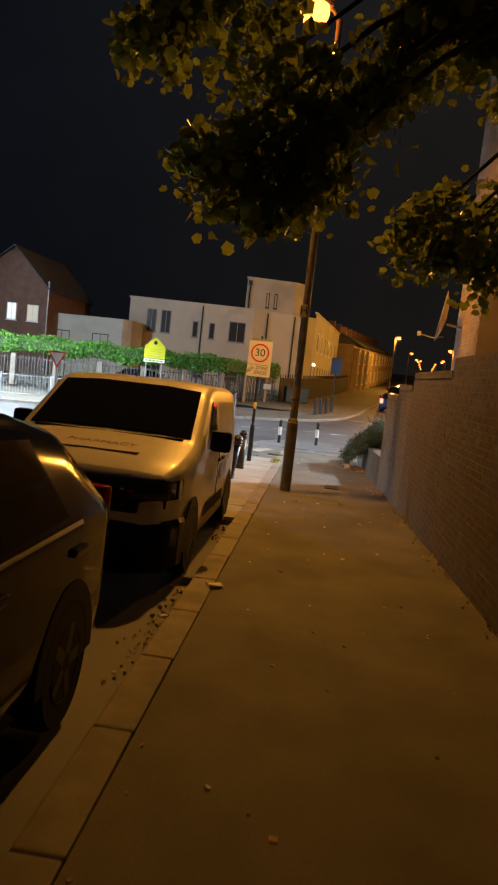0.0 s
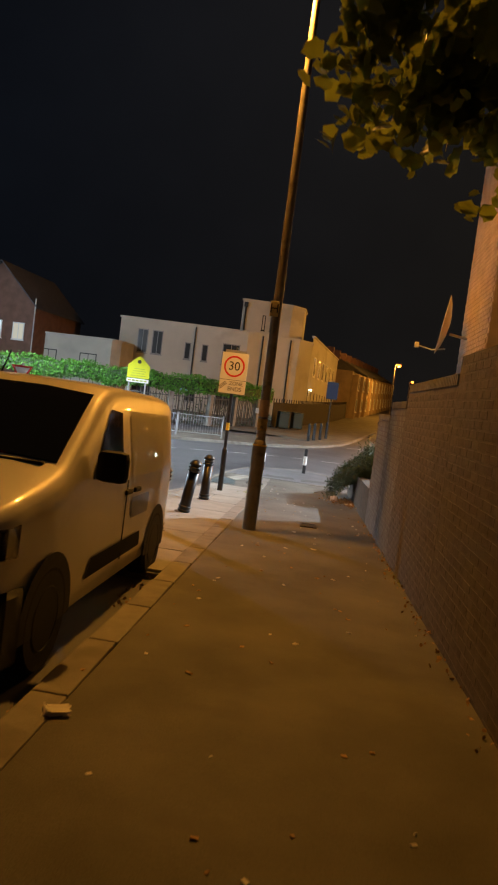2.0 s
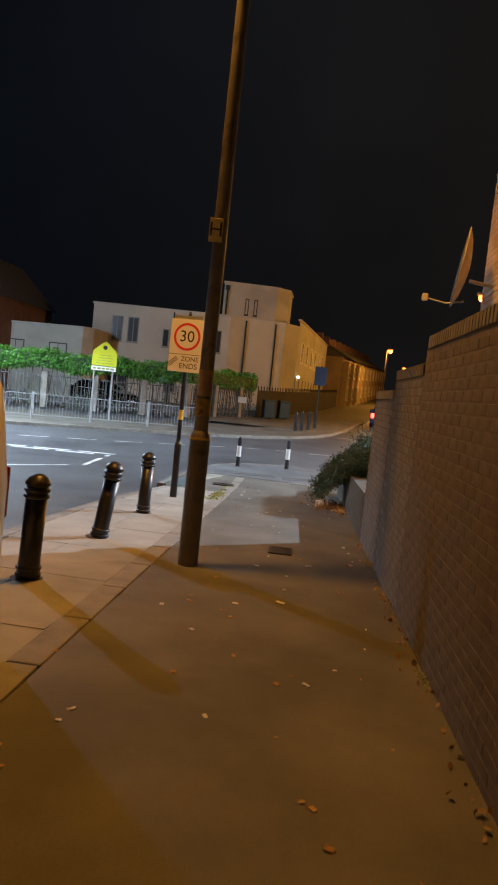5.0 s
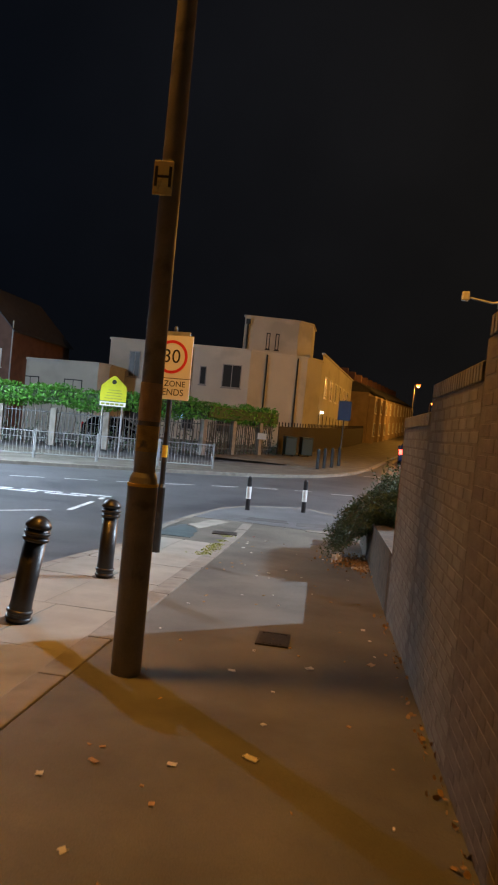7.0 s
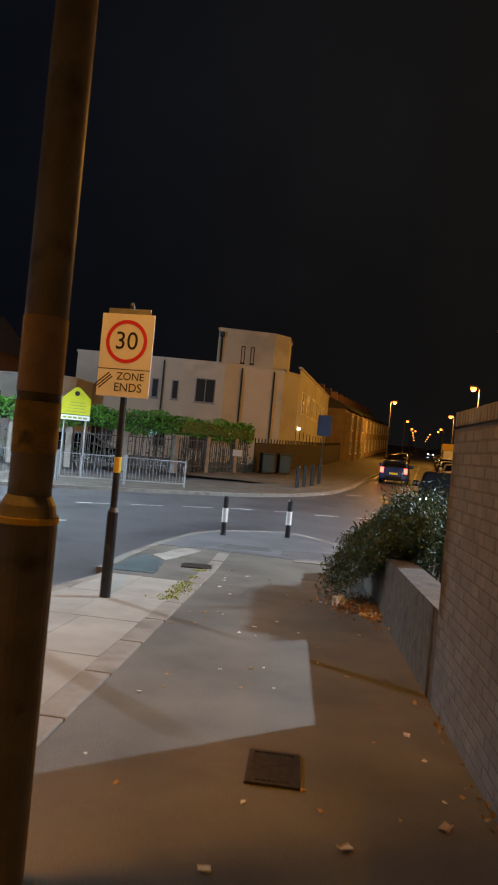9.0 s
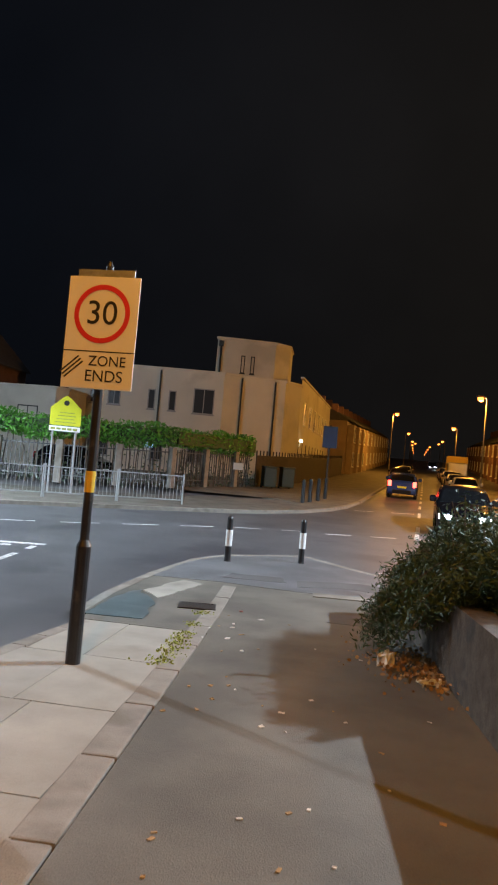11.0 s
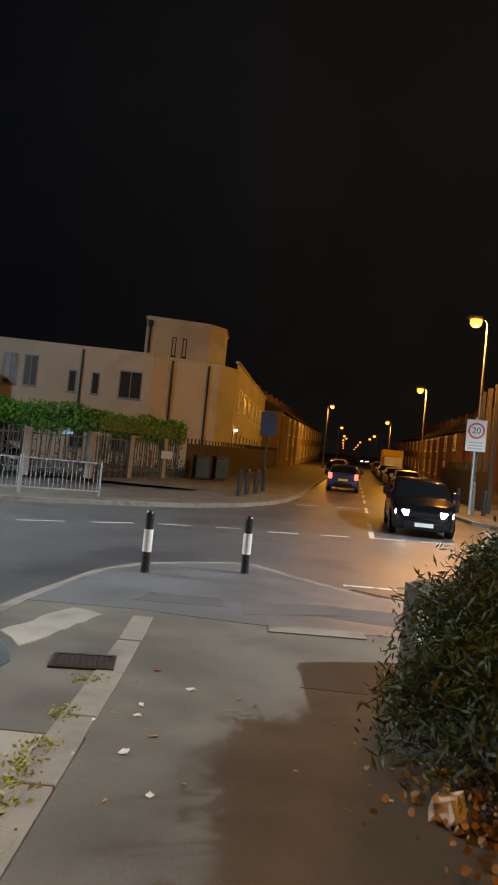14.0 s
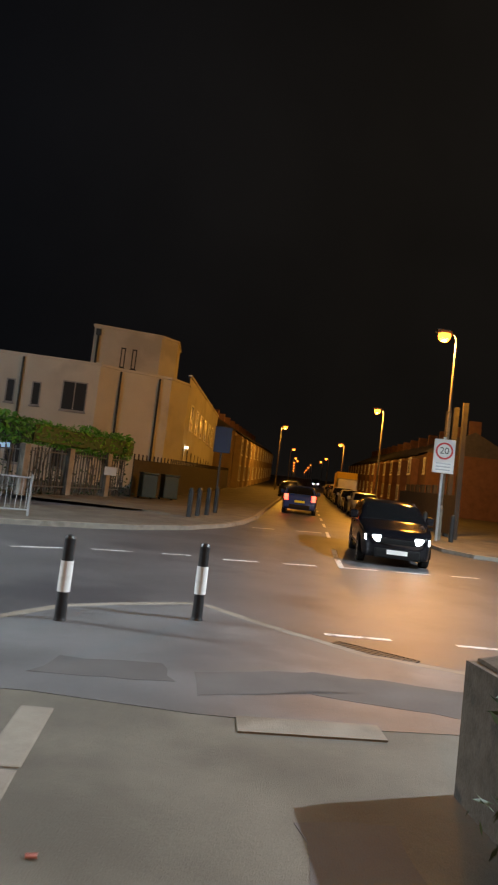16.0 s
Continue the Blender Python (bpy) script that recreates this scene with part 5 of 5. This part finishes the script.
# ---- overhanging tree ----
rng = random.Random(21)
tree = thing("tree", pose(0, 0, 0), "broad-leaved garden tree with low boughs over the footway", "tree")
FORK = Vector((3.3, 2.0, 3.4))
part("trunk", tube([(3.6, 1.8, 0), (3.55, 1.8, 1.6), FORK], 0.2, 0.13, 12), BARK, tree)
ENDS = [(-1.17, 3.35, 3.25), (-0.84, 3.3, 2.74), (-0.66, 3.3, 2.58), (-0.47, 3.25, 2.57), (-0.52, 3.4, 2.78), (-0.32, 3.3, 2.86), (-0.6, 3.3, 3.14), (-0.2, 3.4, 3.06), (-0.97, 3.3, 3.45),
        (0.04, 3.3, 3.3), (0.3, 3.3, 3.42), (0.55, 3.5, 3.45), (0.6, 4.85, 2.74), (0.3, 4.6, 2.76), (0.46, 4.8, 2.68), (0.82, 4.7, 2.6), (0.95, 5.1, 2.95), (0.8, 4.4, 3.6), (1.27, 4.0, 3.9), (-0.54, 3.3, 3.9), (0.1, 3.6, 3.85), (1.46, 4.8, 3.3)]
crown = bmesh.new()
for e in ENDS:
    e = Vector(e)
    mid = FORK.lerp(e, 0.5) + Vector((0, 0.1, 0.75))
    part("limb", tube([FORK, FORK.lerp(mid, 0.5) + Vector((0, 0, 0.2)), mid, mid.lerp(e, 0.6) + Vector((0, 0, 0.16)), e], 0.04, 0.006, 6), BARK, tree)
    twigs = [Vector((rng.gauss(0, 0.1), rng.gauss(0, 0.14), rng.gauss(0.02, 0.08))) for k in range(9)]
    for k in range(330):
        f = 0.88 + 0.12 * rng.random() ** 0.5
        c = FORK.lerp(e, f) + Vector((0, 0, 1.1 * (1 - f))) + twigs[k % 9] + Vector((rng.gauss(0, 0.05), rng.gauss(0, 0.06), rng.gauss(0, 0.045)))
        if c.z > 2.28 and math.hypot(c.x + 0.22, c.z - 3.42) > 0.1:
            leafmesh(crown, c, rng.uniform(0.02, 0.044), rng)
part("crown", crown, LEAF, tree)["kind"] = "stuff"

# ---- shrub spilling over the low wall ----
shrub = thing("shrub", pose(0, 0, 0), "dense trailing shrub spilling over the low wall", "shrub")
bm, stems = bmesh.new(), bmesh.new()
for k in range(620):
    y0 = rng.triangular(17.3, 20.0, 18.9)
    base = Vector((wall_x(y0) + 0.35, y0, 0.1))
    out = rng.uniform(-0.1, 1.0) ** 1 if y0 > 17.9 else rng.uniform(-0.3, 0.4)
    fall = max(0.0, 1 - abs(y0 - 18.9) / 2.2)
    tip = Vector((wall_x(y0) + 0.3 - 1.05 * out * fall, y0 + rng.gauss(0, 0.22), 0.55 + 0.3 * rng.random() - 1.35 * max(0, out) * fall * rng.uniform(0.6, 1.0)))
    tip.z = max(tip.z, gz(tip.y) + 0.06)
    mid = base.lerp(tip, 0.5) + Vector((0, 0, 0.25 + 0.2 * rng.random()))
    if k % 5 == 0:
        tube([base, mid, tip], 0.006, 0.003, 5, stems)
    for j in range(105):
        f = rng.random()
        c = (base.lerp(mid, f).lerp(mid.lerp(tip, f), f)) + Vector((rng.gauss(0, 0.04), rng.gauss(0, 0.04), rng.gauss(0, 0.04)))
        if c.z > gz(c.y) + 0.02:
            leafmesh(bm, c, rng.uniform(0.022, 0.05), rng, None)
for k in range(60):
    y0 = rng.uniform(18.0, 20.4)
    c0 = Vector((wall_x(y0) + rng.uniform(0.35, 1.3), y0, rng.uniform(0.25, 0.85)))
    tube([(c0.x, c0.y, gz(y0) + 0.3), c0], 0.012, 0.006, 5, stems)
    for j in range(170):
        leafmesh(bm, c0 + Vector((rng.gauss(0, 0.13), rng.gauss(0, 0.13), rng.gauss(0, 0.11))), rng.uniform(0.016, 0.034), rng, False)
for k in range(26):
    y0 = rng.uniform(18.3, 19.7)
    c0 = Vector((wall_x(y0) + rng.uniform(0.25, 0.9), y0, gz(y0) + 0.4))
    tip = c0 + Vector((rng.gauss(-0.05, 0.15), rng.gauss(0, 0.15), rng.uniform(0.6, 1.25)))
    tube([c0, tip], 0.008, 0.003, 5, stems)
    for j in range(60):
        leafmesh(bm, c0.lerp(tip, rng.random() ** 0.6) + Vector((rng.gauss(0, 0.06), rng.gauss(0, 0.06), rng.gauss(0, 0.05))), rng.uniform(0.025, 0.055), rng, None)
part("foliage", bm, SHRUBLEAF, shrub)["kind"] = "stuff"
part("stem_growth", stems, BARK, shrub)["kind"] = "stuff"
garden = tagged(sheet("garden_bed", [[(wall_x(y) + 0.25, y, gz(y) + 0.35), (wall_x(y) + 4, y, gz(y) + 0.35)] for y in (15.1, 17, 19, 21)], EARTH, depth=0.5), "dark earth bed behind the low wall", "earth")

# ---- litter, leaves and weeds ----
rng = random.Random(5)


def litter(x, y, w, d, h, turn, material, label, name="litter"):
    w, d, h = w * 0.5, d * 0.55, h * 0.18
    t = boxm(-w / 2, w / 2, -d / 2, d / 2, 0, h, min(h, w) * 0.2)
    for v in t.verts:
        v.co += Vector((rng.uniform(-1, 1) * w * 0.22, rng.uniform(-1, 1) * d * 0.22, abs(rng.gauss(0, h * 0.7))))
    ob = part(name, t, material)
    ob.matrix_world = pose(x, y, gz(y) + 0.003, slope(y), 0, turn)
    return tagged(ob, label, "litter", "scattered litter")


litter(-0.8, 5.5, 0.2, 0.16, 0.07, 20, PAPER, "crumpled cardboard cup lying on the kerb")
litter(-1.02, 4.6, 0.12, 0.08, 0.05, 50, PAPER, "crumpled paper lodged in the gutter")
litter(0.31, 11.3, 0.12, 0.07, 0.03, -25, PAPER, "crumpled white paper on the footway")
litter(0.89, 17.95, 0.3, 0.16, 0.12, 15, PAPER, "crumpled white bag under the shrub")
litter(0.57, 18.33, 0.24, 0.2, 0.42, 40, PAPER, "round crumpled white litter under the shrub")
litter(0.72, 18.9, 0.1, 0.09, 0.07, 0, YELLOWTAPE, "orange wrapper among leaves under the shrub")
litter(-0.72, 19.9, 0.1, 0.06, 0.03, 30, PAPER, "crushed carton on the footway")
litter(-0.95, 18.75, 0.1, 0.06, 0.03, 80, PAPER, "crushed carton on the footway")
litter(-1.0, 20.25, 0.07, 0.04, 0.03, 10, REDPAPER, "red and white wrapper on the footway")
litter(-0.98, 19.3, 0.08, 0.05, 0.02, 30, PAPER, "paper scrap on the footway")
litter(0.5, 12.9, 0.09, 0.06, 0.03, 30, PAPER, "paper scrap by the wall")
litter(0.95, 13.2, 0.12, 0.07, 0.04, 60, CARD, "cardboard scrap by the wall")
for x, y in ((-0.84, 19.0), (-0.99, 19.5), (-0.78, 16.8), (-0.28, 16.7), (0.31, 11.75), (-0.03, 12.6), (-0.41, 11.0), (-0.59, 10.8), (-0.05, 11.1), (-0.25, 10.3), (0.1, 9.9), (0.4, 9.55), (0.57, 9.6), (-0.56, 8.85), (0.08, 9.0), (-0.2, 9.5), (0.91, 14.3), (0.05, 13.15), (0.3, 7.2), (-0.3, 6.3), (0.7, 8.1)):
    litter(x, y, rng.uniform(0.05, 0.09), rng.uniform(0.03, 0.06), 0.02, rng.uniform(0, 180), PAPER if rng.random() < 0.6 else DRYLEAF, "pale scrap of litter on the footway")
for k in range(120):
    y = rng.uniform(2, 20)
    x = rng.uniform(kerb_x(y) - 0.1, wall_x(y) - 0.05)
    ob = part("fallen_leaf", boxm(-0.02, 0.02, -0.012, 0.012, 0, 0.004), DRYLEAF if k % 3 else PAPER)
    s = rng.uniform(0.35, 0.9)
    ob.data.transform(Matrix.Diagonal((s, s * rng.uniform(0.7, 1.4), 1, 1)))
    ob.data.vertices[0].co.z += 0.012 * rng.random()
    ob.matrix_world = pose(x, y, gz(y) + 0.003, slope(y), 0, rng.uniform(0, 360))
    tagged(ob, "small dry leaf or scrap on the footway", "leaf", "fallen leaves")
bm = bmesh.new()
for k in range(900):
    y = rng.uniform(5, 15) if k < 150 else rng.gauss(18.45, 0.4)
    x = wall_x(y) - abs(rng.gauss(0, 0.07 if k < 260 else 0.28))
    leafmesh(bm, (x, y, gz(y) + rng.uniform(0.008, 0.03 if k < 260 else 0.07)), rng.uniform(0.008, 0.022), rng)
tagged(part("leaf_litter", bm, DRYLEAF), "dry brown leaves gathered along the wall foot", "leaves", kind="stuff")
bm = bmesh.new()
for k in range(110):
    y = rng.uniform(3.6, 5.6) if k < 70 else rng.uniform(7.5, 9.2)
    x = kerb_x(y) - 0.25 - abs(rng.gauss(0, 0.07))
    leafmesh(bm, (x, y, gz(y) - DROP + rng.uniform(0.008, 0.05)), rng.uniform(0.008, 0.02), rng)
tagged(part("gutter_leaves", bm, DRYLEAF), "dry leaves and scraps heaped in the gutter", "leaves", kind="stuff")
bm = bmesh.new()
for k in range(520):
    y = rng.choice((17.6, 17.9, 18.1, 18.3, 18.5, 18.7, 19.2, 19.9)) + rng.gauss(0, 0.07)
    x = kerb_x(y) - 0.2 + rng.gauss(0, 0.06)
    leafmesh(bm, (x, y, gz(y) + rng.uniform(0.004, 0.02)), rng.uniform(0.01, 0.025), rng, False)
for k in range(45):
    y = rng.gauss(9.9, 0.12)
    leafmesh(bm, (wall_x(y) - 0.02 - abs(rng.gauss(0, 0.03)), y, gz(y) + rng.uniform(0, 0.06)), rng.uniform(0.01, 0.022), rng, None)
tagged(part("weeds", bm, STREAK), "low yellow-green weeds growing in the kerb joint", "weeds", kind="stuff")

# ---- bricks of the tall wall ----
brick_me = {}
for m in (BRICK, BRICK_GREY):
    bm = boxm(-0.002, 0.05, 0, 0.215, 0, 0.065, 0.003)
    me = bpy.data.meshes.new("brick")
    bm.to_mesh(me)
    bm.free()
    me.materials.append(m)
    brick_me[m] = me
rng = random.Random(11)
for nm, y0, y1, top, b_, m in WALLS:
    ob, z, row, count = wall_obs[nm], gz(max(y0, 4)) - 0.25, 0, 0
    verts, faces = [], []
    while z + 0.065 < top:
        y = max(y0, 3.0) + (0.112 if row % 2 else 0)
        while y + 0.215 <= y1 + 0.002:
            d = rng.uniform(0, 0.002)
            if nm == "wall_middle" and 8.9 < y < 11.2 and count < 300:
                br = new("brick", brick_me[m])
                br.parent = ob
                br.matrix_world = pose(wall_x(y) + d, y, z, 0, 0, 1.95)
                count += 1
            else:
                x = wall_x(y) + d
                n0 = len(verts)
                for dy, dz in ((0, 0), (0.215, 0), (0.215, 0.065), (0, 0.065)):
                    verts.append((x + 0.004 - 0.034 * dy, y + dy, z + dz))
                for dy, dz in ((0.004, 0.004), (0.211, 0.004), (0.211, 0.061), (0.004, 0.061)):
                    verts.append((x - 0.002 - 0.034 * dy, y + dy, z + dz))
                faces += [(n0 + 4, n0 + 7, n0 + 6, n0 + 5)] + [(n0 + k, n0 + 4 + k, n0 + 4 + (k + 1) % 4, n0 + (k + 1) % 4) for k in range(4)]
            y += 0.225
        z += 0.075
        row += 1
    me = bpy.data.meshes.new("brickwork")
    me.from_pydata(verts, [], faces)
    me.materials.append(m)
    me.update()
    bo = new("brickwork", me)
    bo.parent = ob
    tagged(bo, "weathered brick courses", kind="stuff")
